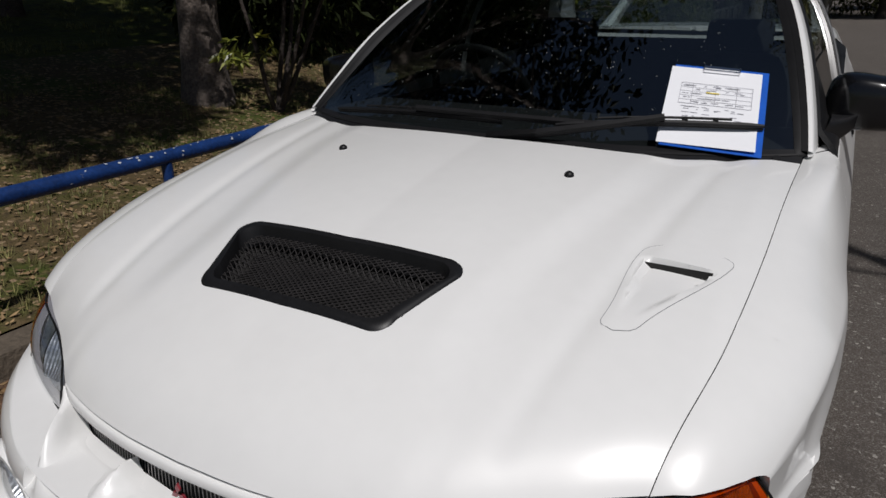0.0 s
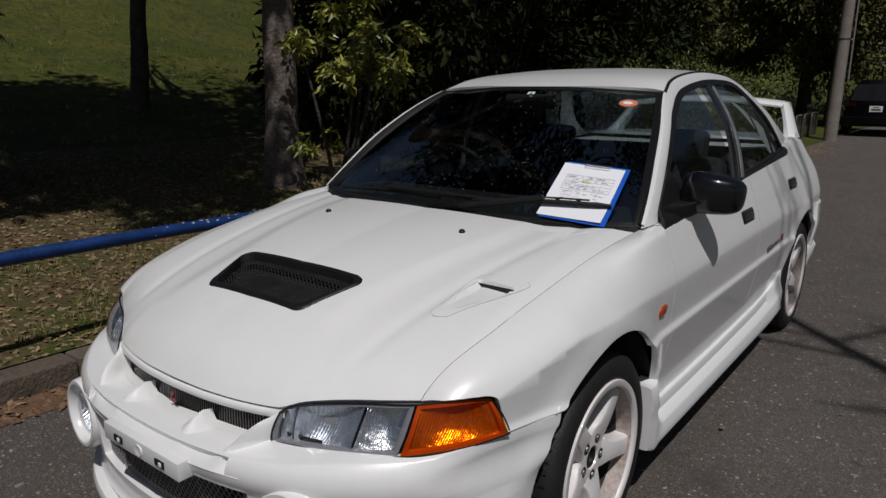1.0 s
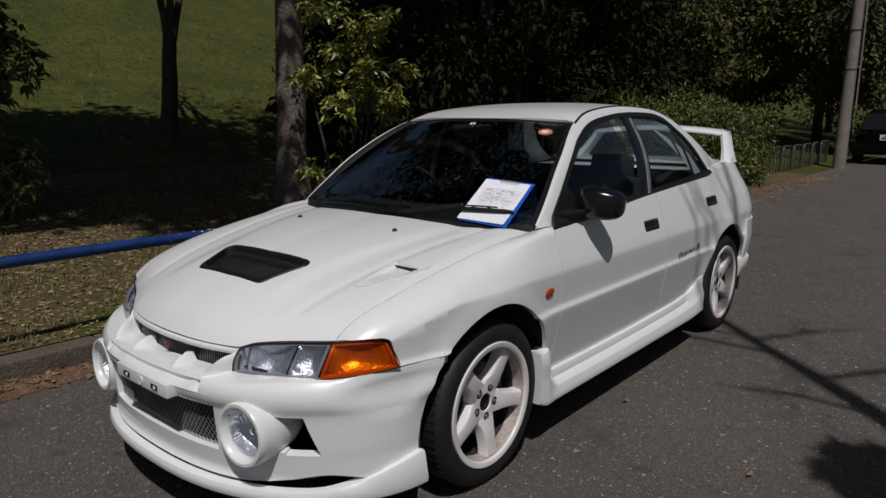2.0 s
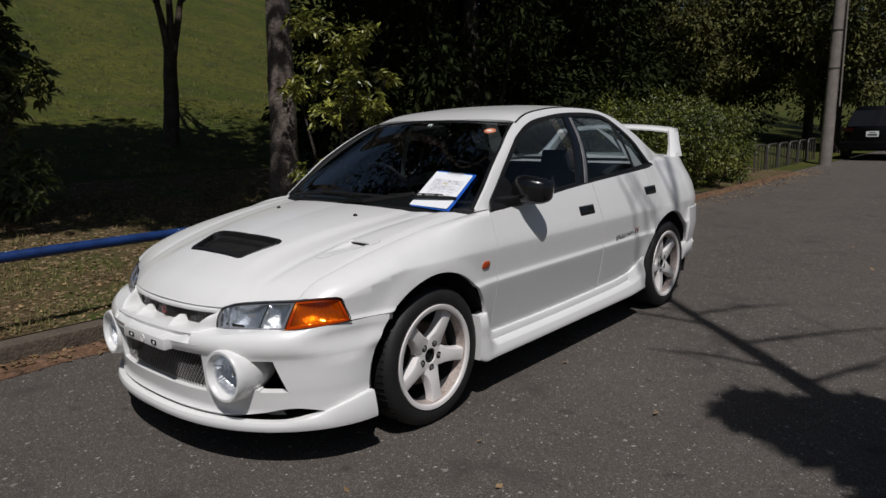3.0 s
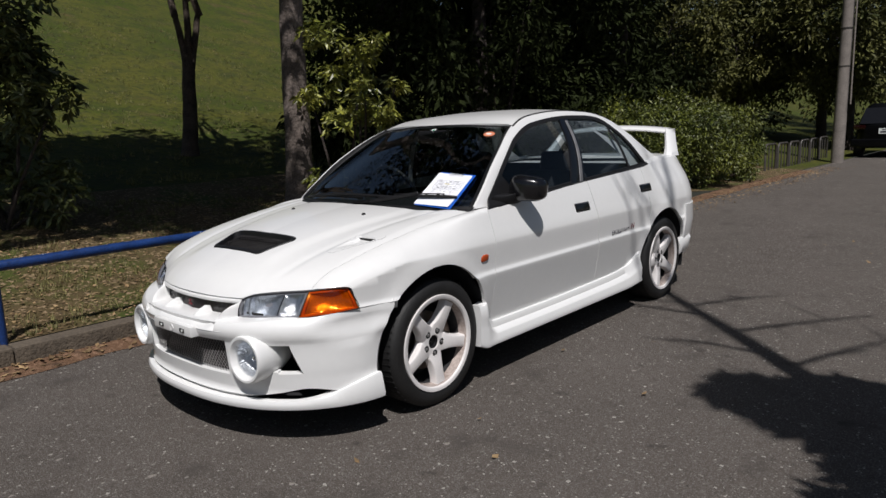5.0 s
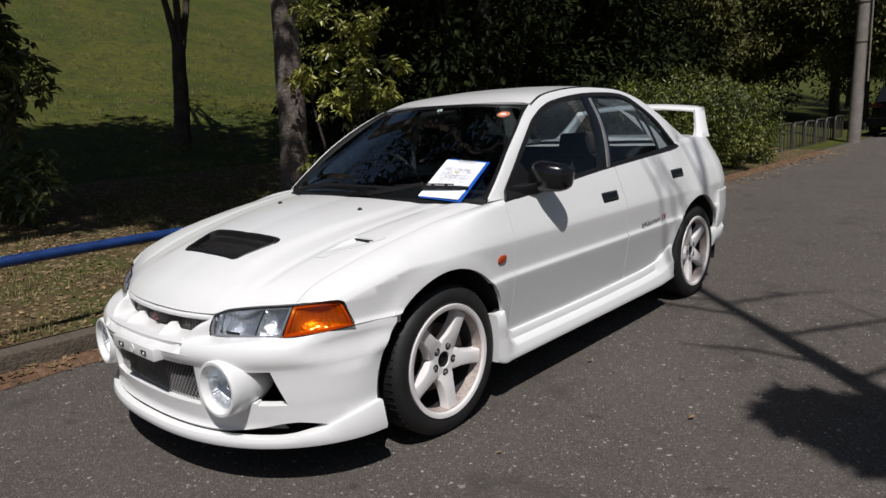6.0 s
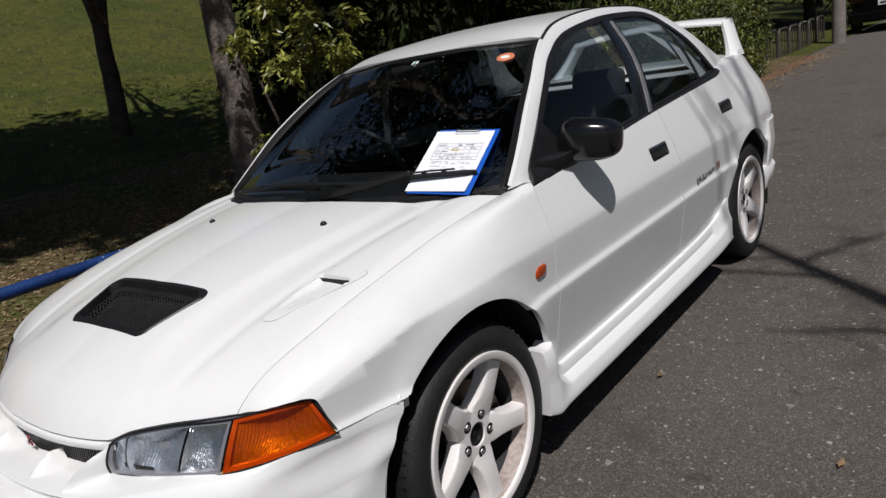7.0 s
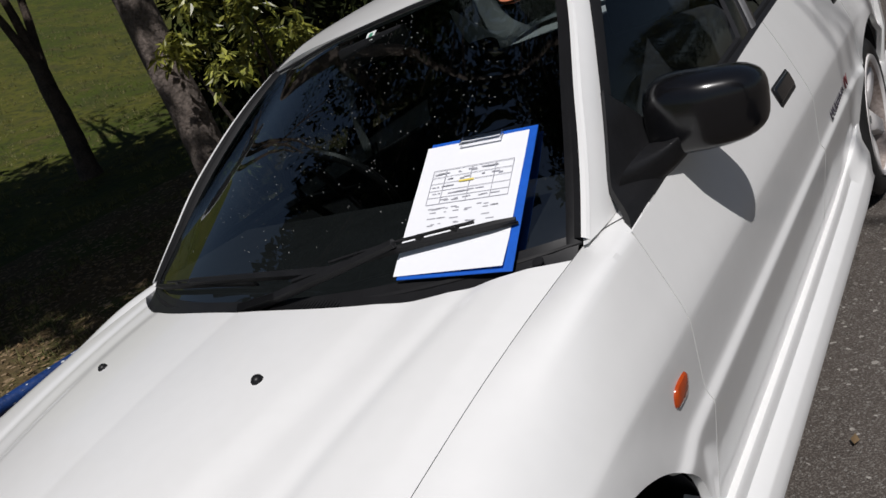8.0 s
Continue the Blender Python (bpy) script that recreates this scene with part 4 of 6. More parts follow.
def build_nose():
    xs = [0, 0.05, 0.1, 0.15, 0.2, 0.25, 0.3, 0.33, 0.345, 0.365, 0.40, 0.45, 0.50, 0.55, 0.570, 0.579, 0.590, 0.607, 0.625, 0.637, 0.646, 0.66, 0.68, 0.70, 0.72, 0.74, 0.76, 0.78]
    zs = [0.222, 0.232, 0.25, 0.272, 0.29, 0.302, 0.322, 0.330, 0.345, 0.375, 0.405, 0.43, 0.448, 0.456, 0.468, 0.48, 0.495, 0.51, 0.525, 0.535, 0.545, 0.553]
    plain = [angle_of(x, 0.38) for x in xs] + [80, 84, 87, 90]

    def column(k, z):
        """The outline angle of column k at height z; columns beside the brake duct slant."""
        if k >= len(xs):
            return plain[k]
        slant = smooth((xs[k] - 0.47) / 0.08) * smooth((0.76 - xs[k]) / 0.08)
        return angle_of(xs[k] + slant * 0.34 * (0.38 - min(0.47, max(0.29, z))), 0.38) if slant else plain[k]

    half = [[column(k, z) for k in range(len(plain))] for z in zs]

    def seam_z(ax):
        return 0.538 + 0.020 * smooth((ax - 0.33) / 0.30) + 0.017 * smooth((ax - 0.66) / 0.12)

    def skin(a, z):
        """The bumper's skin, held below the lamps' feet and flush with the wing towards the arch."""
        p = nose_point(a, z)
        if z < 0.27:
            z += 0.034 * math.exp(-(((abs(a) - 54) / 13) ** 2)) * (0.27 - z) / 0.048
        p = nose_point(a, min(z, seam_z(abs(p.x)) - 0.003))
        if abs(a) > 40 and p.z > 0.44:
            lim = side_x(p.y, p.z) + 0.0005 + 0.03 * (1 - smooth((p.z - 0.44) / 0.10))
            p.x = math.copysign(min(abs(p.x), lim), p.x)
        return p

    rows = [[skin(-a, z) for a in h[:0:-1]] + [skin(a, z) for a in h] for h, z in zip(half, zs)]
    angs = [-a for a in half[-1][:0:-1]] + half[-1]
    cols = [-x for x in (xs + [0.80, 0.81, 0.82, 0.83])[:0:-1]] + xs + [0.80, 0.81, 0.82, 0.83]
    top, ledge = [], []
    for a in angs:
        p = skin(a, 0.553)
        ax = abs(p.x)
        seam = seam_z(ax)
        back = max(p.y + 0.034, lamp_foot(min(ax, 0.70)) + 0.006) if ax < 0.74 else p.y + 0.034
        top.append((p.x * 0.999, p.y + 0.005, seam - 0.001))
        ledge.append((p.x * 0.985, back, seam + 0.001))
    rows += [top, ledge]

    def hole(i, j):
        if i >= len(zs) - 1:
            return False
        x = abs(cols[j] + cols[j + 1]) / 2
        z = (zs[i] + zs[i + 1]) / 2
        return math.hypot(x - 0.458, z - 0.388) < 0.090 or (x < 0.345 and 0.30 < z < 0.456) or (x < 0.31 and z > 0.497) or (0.53 < x < 0.637 and 0.322 < z < 0.448)

    bumper = part("front_bumper", thicken(sheet(rows, drop=hole), 0.035, (0, 0.0, 0.42)), PAINT, car, "white front bumper with wide intake", shade=55)
    # lip spoiler
    rows = []
    for a in ramp(-90, 90, 70):
        end = smooth((abs(a) - 48) / 42)
        zt = 0.206 + 0.075 * end
        g = 0.010 + 0.012 * end
        row = [nose_point(a, zt, g - 0.035), nose_point(a, zt - 0.002, g - 0.004), nose_point(a, zt - 0.010, g), nose_point(a, 0.185, g + 0.004), nose_point(a, 0.168, g), nose_point(a, 0.163, g - 0.05)]
        for p in row:
            p.y = min(p.y, -0.372 + 0.0)
        rows.append(row)
    part("lip_spoiler", thicken(sheet(rows), 0.004, (0, 0, 0.3)), PAINT, car, "white front lip spoiler")
    # added unseen plate that blocks sun below the nose, from lip to axle
    rows = []
    for a in ramp(-84, 84, 36):
        p = nose_point(a, 0.176, -0.012)
        y = min(p.y, -0.38)
        rows.append([Vector((p.x * 0.985, y, 0.176)), Vector((p.x * 0.95, y * 0.5 - 0.17, 0.185)), Vector((p.x * 0.93, -0.335, 0.215))])
    part("nose_light_block", thicken(sheet(rows), 0.006, (0, -0.5, 0.5)), TRIM, car, "added plate that keeps sun out below the nose")
    # dark sheets painted as the shaded hollows of intake and ducts, and wire mesh
    for sg in (1, -1):
        part("duct_back", sheet([[(sg * (0.56 + 0.12 * u), -0.625 + 0.04 * u, z) for u in ramp(0, 1, 4)] for z in (0.28, 0.38, 0.48)]), BLACK, bumper)
    back = [[(x, -0.715 - 0.06 * (1 - (x / 0.45) ** 2), z) for x in ramp(-0.45, 0.45, 12)] for z in ramp(0.22, 0.56, 6)]
    part("intake_back", sheet(back), HOLLOW_SHADE, bumper)
    part("intercooler", box((0.40, 0.03, 0.10), (-0.03, -0.790, 0.345), (0, 0, 0), 0.01, 2), material("intercooler_alloy", (0.045, 0.045, 0.045), 0.6, 0.5, spread=0.3, scale=14), bumper)
    bm = bmesh.new()
    for sgn in (1, -1):
        for k in range(-60, 60):
            pts = []
            for z in ramp(0.292, 0.456, 8):
                x = k * 0.0180 + sgn * (z - 0.37) * 0.75
                if abs(x) < 0.36:
                    pts.append((x, nose_point(angle_of(x, 0.38), z).y + 0.022 + sgn * 0.0008, z))
            if len(pts) > 1:
                bm = tube(pts, 0.0012, 4, bm, cap=False)
    part("intake_mesh", bm, MESH_STEEL, bumper, "bright steel wire mesh")
    # number plate bracket, empty
    plate = part("plate_bracket", box((0.335, 0.040, 0.046), (0.032, -0.902, 0.482), (0, 0, 0), 0.004, 2), PAINT, bumper, "empty white plate bracket")
    for x in (-0.062, 0.125):
        part("bracket_slot", box((0.040, 0.004, 0.019), (x, -0.9236, 0.481), (0, 0, 0), 0.002, 1), BLACK, plate)
        part("bracket_clip", box((0.012, 0.004, 0.012), (x + 0.006, -0.9262, 0.481), (0, 0, 0), 0.002, 1), STICKER, plate)
    part("bracket_hole", lathe([(0.016, 0), (0.015, 0.004), (0.010, 0.003), (0.0, 0.001)], (0, -1, 0), (0.032, -0.921, 0.481), 16), PAINT, plate)
    # upper nose: two fins and a ridge beside each lamp rise from its face
    slot_l = 0.298

    def nose_face(u, t):
        """From the bumper's crest (t 0) up to the lower lip of the slot (t 1); u -1 to 1 between the ridges."""
        crest = 0.262 + 0.068 * t
        x = u * crest
        ax = abs(x)
        foot = nose_point(angle_of(x, 0.498), 0.498, 0.0015)
        lip = Vector((x, hood_front(x) - 0.014, 0.538 + 0.006 * ax))
        mid = Vector((x, foot.y * 0.80 + lip.y * 0.20, 0.527))
        p = foot * (1 - t) ** 2 + mid * 2 * t * (1 - t) + lip * t * t
        d = (ax - 0.130 - 0.014 * (1 - t)) / (0.013 + 0.034 * (1 - t))
        h = 0.034 * smooth((t - 0.12) / 0.88) * math.exp(-abs(d) ** 1.2)
        d = (crest - ax) / (0.020 + 0.014 * (1 - t))
        h += 0.058 * smooth(t) * math.exp(-max(0, d) ** 1.5)
        return p + Vector((0, 0.10 * h, h))

    rows = []
    low = nose_point(angle_of(0.345, 0.498), 0.498, 0.0015)
    for t in ramp(0, 1, 20):
        row = [nose_face(u, t) for u in ramp(-1, 1, 96)]
        for sg in (1, -1):
            inner = row[-1] if sg > 0 else row[0]
            edge = lamp_patch(-0.012, (t - 0.5) / 0.5 * 0.97, -0.002) if t > 0.5 else low.lerp(lamp_patch(-0.012, 0, -0.002), t / 0.5)
            edge.x *= sg
            more = [inner.lerp(edge, k / 6) for k in range(1, 7)]
            row = row + more if sg > 0 else more[::-1] + row
        rows.append(row)
    rows.append([p + Vector((0, 0.026, -0.006)) for p in rows[-1]])
    nose = part("nose_panel", sheet(rows), PAINT, car, "white nose with two small fins", shade=75)
    rows = []
    for x in ramp(-0.362, 0.362, 60):
        fy, ax, end = hood_front(x), abs(x), smooth((abs(x) - slot_l) / 0.05)
        z = 0.010 * ax - 0.004
        rows.append([(x, fy + 0.016, 0.594 + z), (x, fy - 0.002, 0.597 + z), (x, fy - 0.007 + 0.003 * end, 0.601 + z), (x, fy - 0.006 + 0.003 * end, 0.612 + z), (x, fy - 0.001, 0.616 + z), (x, fy + 0.03, 0.614 + z)])
    part("slot_bar", sheet(rows), PAINT, nose, shade=60)
    back = [[(x, hood_front(x) + 0.045, z) for x in ramp(-0.33, 0.33, 16)] for z in (0.52, 0.63)]
    part("slot_back", sheet(back), HOLLOW_SHADE, nose)
    bm = bmesh.new()
    for k in range(-60, 61):
        x = k * 0.0086
        if abs(x) < 0.30:
            bm = tube([(x, hood_front(x) + 0.014, 0.532), (x - 0.016, hood_front(x - 0.016) + 0.030, 0.600)], 0.0009, 4, bm, cap=False)
    part("slot_mesh", bm, MESH_STEEL, nose, "steel wire mesh")
    # three red lozenges as a badge
    bm = bmesh.new()
    for k in range(3):
        a = radians(90 + 120 * k)
        c = Vector((0.009 * math.cos(a), 0, 0.566 + 0.009 * math.sin(a)))
        d, s = Vector((math.cos(a), 0, math.sin(a))) * 0.009, Vector((-math.sin(a), 0, math.cos(a))) * 0.0052
        vs = [bm.verts.new((q.x, hood_front(0) - 0.004, q.z)) for q in (c - d, c - s, c + d, c + s)]
        f = bm.faces.new(vs)
        r = bmesh.ops.extrude_face_region(bm, geom=[f])
        bmesh.ops.translate(bm, vec=(0, -0.004, 0), verts=[v for v in r["geom"] if isinstance(v, bmesh.types.BMVert)])
    part("badge", bm, RED, nose, "small red badge")


def lamp_patch(s, t, out=0.0):
    """Headlamp and indicator front: s 0 at the grille, 1 at the split, 2 at the wing; t from foot to top."""
    foot = (curve((0, 0.327), (1, 0.628), (1.6, 0.735), (2, 0.779))(s), curve((0, -0.760), (0.5, -0.722), (1, -0.660), (1.6, -0.545), (2, -0.455))(s), curve((0, 0.536), (0.5, 0.546), (1, 0.557), (2, 0.577))(s))
    head = (curve((0, 0.356), (0.2, 0.393), (0.5, 0.490), (1, 0.632), (1.6, 0.712), (2, 0.742))(s), curve((0, -0.752), (0.2, -0.722), (0.5, -0.667), (1, -0.602), (1.6, -0.528), (2, -0.478))(s), curve((0, 0.616), (0.1, 0.628), (0.25, 0.637), (0.5, 0.646), (1, 0.660), (1.6, 0.668), (2, 0.662))(s))
    p = Vector(foot).lerp(Vector(head), t)
    n = Vector((0.30 + 0.32 * s, -0.9 + 0.25 * s, 0.12)).normalized()
    return p + n * (0.012 * math.sin(math.pi * min(1, max(0, t))) + out)


def build_lamps(sign):
    def flip(bm):
        if sign < 0:
            bmesh.ops.scale(bm, vec=(-1, 1, 1), verts=bm.verts)
        return bm

    back = [[lamp_patch(s, t, -0.05) for s in ramp(0.0, 1.98, 24)] for t in ramp(0, 0.97, 6)]
    bm = sheet(back)
    ring = [(s, 0.0) for s in ramp(0, 1.98, 24)] + [(1.98, t) for t in ramp(0.1, 0.97, 6)] + [(s, 0.97) for s in ramp(1.9, 0, 24)] + [(0.0, t) for t in ramp(0.9, 0.1, 6)]
    bm = sheet([[lamp_patch(s, t, h) for s, t in ring] for h in (-0.05, -0.004)], bm, close=True)
    lamp = part("headlamp", flip(bm), LAMP_GREY, car, "clear fluted headlamp")
    # inner bowl, a step, then the outer bowl
    for s0, s1, deep in ((0.07, 0.17, 0.018), (0.18, 0.62, 0.042), (0.64, 0.975, 0.030)):
        rows = []
        for t in ramp(0.05, 0.95, 14):
            rows.append([lamp_patch(s0 + (s1 - s0) * u, t, -0.010 - deep * (1 - (2 * u - 1) ** 2) ** 0.7 * math.sin(math.pi * t) ** 0.8) for u in ramp(0, 1, 14)])
        part("reflector", flip(sheet(rows)), REFLECTOR if s0 > 0.6 else CLEAR_REFLECTOR, lamp, "bright metal reflector")
    rows = []
    for s, t in [(0.01, t) for t in ramp(0.02, 0.97, 8)] + [(s, 0.98) for s in ramp(0.05, 0.985, 14)] + [(0.985, t) for t in ramp(0.9, 0.02, 8)] + [(s, 0.02) for s in ramp(0.93, 0.05, 14)]:
        rows.append([lamp_patch(s, t, -0.002), lamp_patch(0.49 + (s - 0.49) * 0.93, 0.5 + (t - 0.5) * 0.86, -0.006), lamp_patch(0.49 + (s - 0.49) * 0.91, 0.5 + (t - 0.5) * 0.84, -0.016)])
    rows.append(rows[0])
    part("lamp_bezel", flip(sheet(rows)), LAMP_GREY, lamp)
    pane = part("lens", flip(sheet([[lamp_patch(s, t) for s in ramp(0.0, 0.985, 24)] for t in ramp(0.0, 0.99, 12)])), LENS, lamp, "clear lens")
    pane.visible_shadow = False
    part("amber_reflector", flip(sheet([[lamp_patch(s, t, -0.008 - 0.030 * math.sin(math.pi * (s - 1.02) / 0.95) * math.sin(math.pi * t)) for s in ramp(1.02, 1.97, 18)] for t in ramp(0.02, 0.98, 12)])), AMBER, lamp)
    rows = []
    for s, t, u in [(1.01, t, 1) for t in ramp(0.02, 0.97, 8)] + [(s, 0.97, 1) for s in ramp(1.05, 1.97, 12)] + [(1.97, t, 1) for t in ramp(0.9, 0.02, 8)] + [(s, 0.02, 1) for s in ramp(1.93, 1.05, 12)]:
        rows.append([lamp_patch(s, t, 0.0), lamp_patch(1.49 + (s - 1.49) * 0.90, 0.5 + (t - 0.5) * 0.84, -0.003), lamp_patch(1.49 + (s - 1.49) * 0.88, 0.5 + (t - 0.5) * 0.80, -0.012)])
    rows.append(rows[0])
    part("amber_rim", flip(sheet(rows)), AMBER_RIM, lamp)
    pane = part("indicator_lens", flip(sheet([[lamp_patch(s, t, 0.001) for s in ramp(1.0, 1.985, 18)] for t in ramp(0.01, 0.985, 10)])), AMBER_LENS, lamp, "orange indicator lens")
    pane.visible_shadow = False
    # black seal round the pair
    loop = [lamp_patch(s, 0.99, 0.001) for s in ramp(0, 2, 24)] + [lamp_patch(2.0, t, 0.001) for t in ramp(0.9, 0.1, 6)]
    loop = [lamp_patch(0.0, t, 0.0) for t in ramp(0.05, 0.95, 8)] + loop
    part("lamp_seal", flip(tube(loop, 0.0020, 6)), RUBBER, lamp)
    part("lamp_seal", flip(tube([lamp_patch(s, 0.0, 0.0) for s in ramp(2, 0, 24)], 0.0025, 6)), RUBBER, lamp)
    # fog lamp pod
    c = Vector((sign * 0.460, -0.785, 0.388))
    axis = Vector((sign * 0.10, -1, 0.03)).normalized()
    prof = [(0.066, -0.15), (0.090, -0.10), (0.102, -0.05), (0.107, -0.01), (0.105, 0.035), (0.102, 0.050), (0.098, 0.056), (0.089, 0.056), (0.083, 0.050), (0.078, 0.038), (0.076, 0.020)]
    pod = part("fog_lamp_pod", lathe(prof, axis, c, 48), PAINT, car, "white round fog lamp housing")
    part("fog_reflector", lathe([(0.076, 0.026), (0.070, -0.005), (0.053, -0.035), (0.028, -0.050), (0.0, -0.052)], axis, c, 36), FOG_REFLECTOR, pod)
    part("fog_bulb", lathe([(0.0, 0.006), (0.010, 0.002), (0.012, -0.012), (0.012, -0.045)], axis, c + Vector((0, 0, -0.006)), 16), CHROME, pod)
    pane = part("fog_lens", lathe([(0.0, 0.050), (0.03, 0.049), (0.050, 0.044), (0.068, 0.036), (0.0775, 0.026)], axis, c, 36), LENS, pod, "clear round lens")
    pane.visible_shadow = False


def build_wheel(y, sign, turn, rear=False):
    c = Vector((sign * 0.705, y, WHEEL_Z))
    ax = Vector((sign, 0, 0))
    w = thing("wheel", c)
    w.parent = car
    tyre = part("tyre", lathe([(0.222, 0.085), (0.234, 0.100), (0.250, 0.107), (0.275, 0.106), (0.292, 0.098), (0.305, 0.086), (0.3095, 0.068), (0.310, 0.03), (0.3095, -0.07), (0.300, -0.09), (0.26, -0.105), (0.225, -0.085)], ax, c, 96), TYRE, w, "worn black low-profile tyre")
    bm = bmesh.new()
    for k in range(64):
        a = 2 * math.pi * k / 64
        for dx, lean in ((0.058, 8), (-0.045, -8)):
            p = c + Vector((sign * dx, 0.3093 * math.cos(a), 0.3093 * math.sin(a)))
            b = bmesh.new()
            bmesh.ops.create_cube(b, size=1)
            bmesh.ops.scale(b, vec=(0.05, 0.006, 0.0035), verts=b.verts)
            bmesh.ops.transform(b, matrix=Matrix.Translation(p) @ Matrix.Rotation(a - math.pi / 2, 4, "X") @ Matrix.Rotation(radians(lean), 4, "Z"), verts=b.verts)
            bm = join(bm, b)
    tagged(part("tread", bm, TYRE, tyre), kind="stuff")
    rim = part("rim", lathe([(0.224, 0.088), (0.2345, 0.097), (0.2355, 0.102), (0.233, 0.107), (0.2165, 0.107), (0.2125, 0.104), (0.2105, 0.097)], ax, c, 96), RIM, w, "white painted alloy rim")
    part("barrel", lathe([(0.2105, 0.097), (0.208, 0.086), (0.206, 0.066), (0.204, 0.050)], ax, c, 72), BARREL, w, "brake-dusted wheel barrel")
    # deep part of the barrel in near-black, its shade put into the colour
    part("inner_barrel", lathe([(0.204, 0.050), (0.198, 0.0), (0.196, -0.08)], ax, c, 48), TRIM, w)
    for k in range(5):
        a = radians(turn + 72 * k)
        rows = []
        for r, half, top, thick in ((0.046, 0.032, 0.068, 0.034), (0.062, 0.0445, 0.069, 0.036), (0.074, 0.0450, 0.071, 0.038), (0.086, 0.0400, 0.075, 0.040), (0.102, 0.0345, 0.080, 0.042), (0.130, 0.0310, 0.085, 0.042), (0.165, 0.0290, 0.088, 0.042), (0.192, 0.0300, 0.089, 0.042), (0.207, 0.0330, 0.089, 0.042)):
            rows.append([(r, -half * 1.10, top - thick), (r, -half, top - 0.007), (r, -half + 0.003, top - 0.002), (r, -half + 0.008, top), (r, half - 0.008, top), (r, half - 0.003, top - 0.002), (r, half, top - 0.007), (r, half * 1.10, top - thick)])
        b = sheet([[Vector(p) for p in row] for row in rows])
        for v in b.verts:
            r, s, h = v.co
            v.co = c + Vector((sign * h, r * math.cos(a) - s * math.sin(a), r * math.sin(a) + s * math.cos(a)))
        part("spoke", b, RIM, w, shade=40)
    part("hub", lathe([(0.082, 0.034), (0.080, 0.060), (0.075, 0.0675), (0.040, 0.0695), (0.035, 0.069), (0.031, 0.059)], ax, c, 40), RIM, w)
    part("centre_bore", lathe([(0.0315, 0.049), (0.0315, 0.065), (0.027, 0.063), (0.025, 0.053), (0.012, 0.052), (0.010, 0.056), (0.0, 0.056)], ax, c, 24), BLACK, w, "dark open centre bore")
    for k in range(5):
        a = radians(turn + 72 * k)
        p = c + Vector((0, 0.057 * math.cos(a), 0.057 * math.sin(a)))
        # thin black disc stands in for the shade of the lug hole
        part("lug_hole_shade", lathe([(0.0165, 0.0693), (0.0150, 0.0704), (0.0135, 0.0700), (0.0, 0.0698)], ax, p, 16), BLACK, w)
        part("lug_nut", lathe([(0.0088, 0.0699), (0.0080, 0.0716), (0.005, 0.0724), (0.0, 0.0724)], ax, p, 6), STEEL_NUT, w)
    part("brake_disc", lathe([(0.142, 0.000), (0.142, 0.010), (0.075, 0.012), (0.07, 0.02), (0.0, 0.02)], ax, c, 40), STEEL, w, "rusty brake disc")
    part("calliper", box((0.06, 0.06, 0.12), (c.x - sign * 0.005, y + 0.135, WHEEL_Z + 0.03), (15, 0, 0), 0.012, 2), STEEL, w)
    part("back_plate", lathe([(0.195, -0.06), (0.0, -0.062)], ax, c, 32), TRIM, w)
    return w


def build_wing():
    bm = bmesh.new()
    rows = []
    for u in ramp(-1, 1, 40):
        x = 0.50 * u
        z0 = 1.272 - 0.035 * u * u
        sect = []
        for k in range(16):
            a = 2 * math.pi * k / 16
            sect.append((x, 3.285 - 0.03 * (1 - u * u) + 0.095 * math.cos(a), z0 + 0.016 * math.sin(a) * (1.1 - 0.5 * math.cos(a)) + 0.012 * math.cos(a)))
        rows.append(sect)
    wing = part("rear_wing_blade", sheet(rows, close=True), PAINT, car, "white rear wing")
    for sign in (1, -1):
        rows = []
        for t in ramp(0, 1, 12):
            z = 1.035 + 0.215 * t
            y0, y1 = 3.05 + 0.165 * t, 3.225 + 0.155 * t
            x = sign * (0.590 - 0.095 * t)
            th = 0.022 + 0.012 * (1 - t) ** 3
            y0 -= 0.03 * (1 - t) ** 4
            rows.append([(x - th, y0 + 0.02, z), (x, y0, z), (x + th, y0 + 0.03, z), (x + th * 0.9, y1 - 0.03, z), (x, y1, z), (x - th * 0.9, y1 - 0.03, z)])
        part("wing_leg", sheet(rows, close=True), PAINT, car)


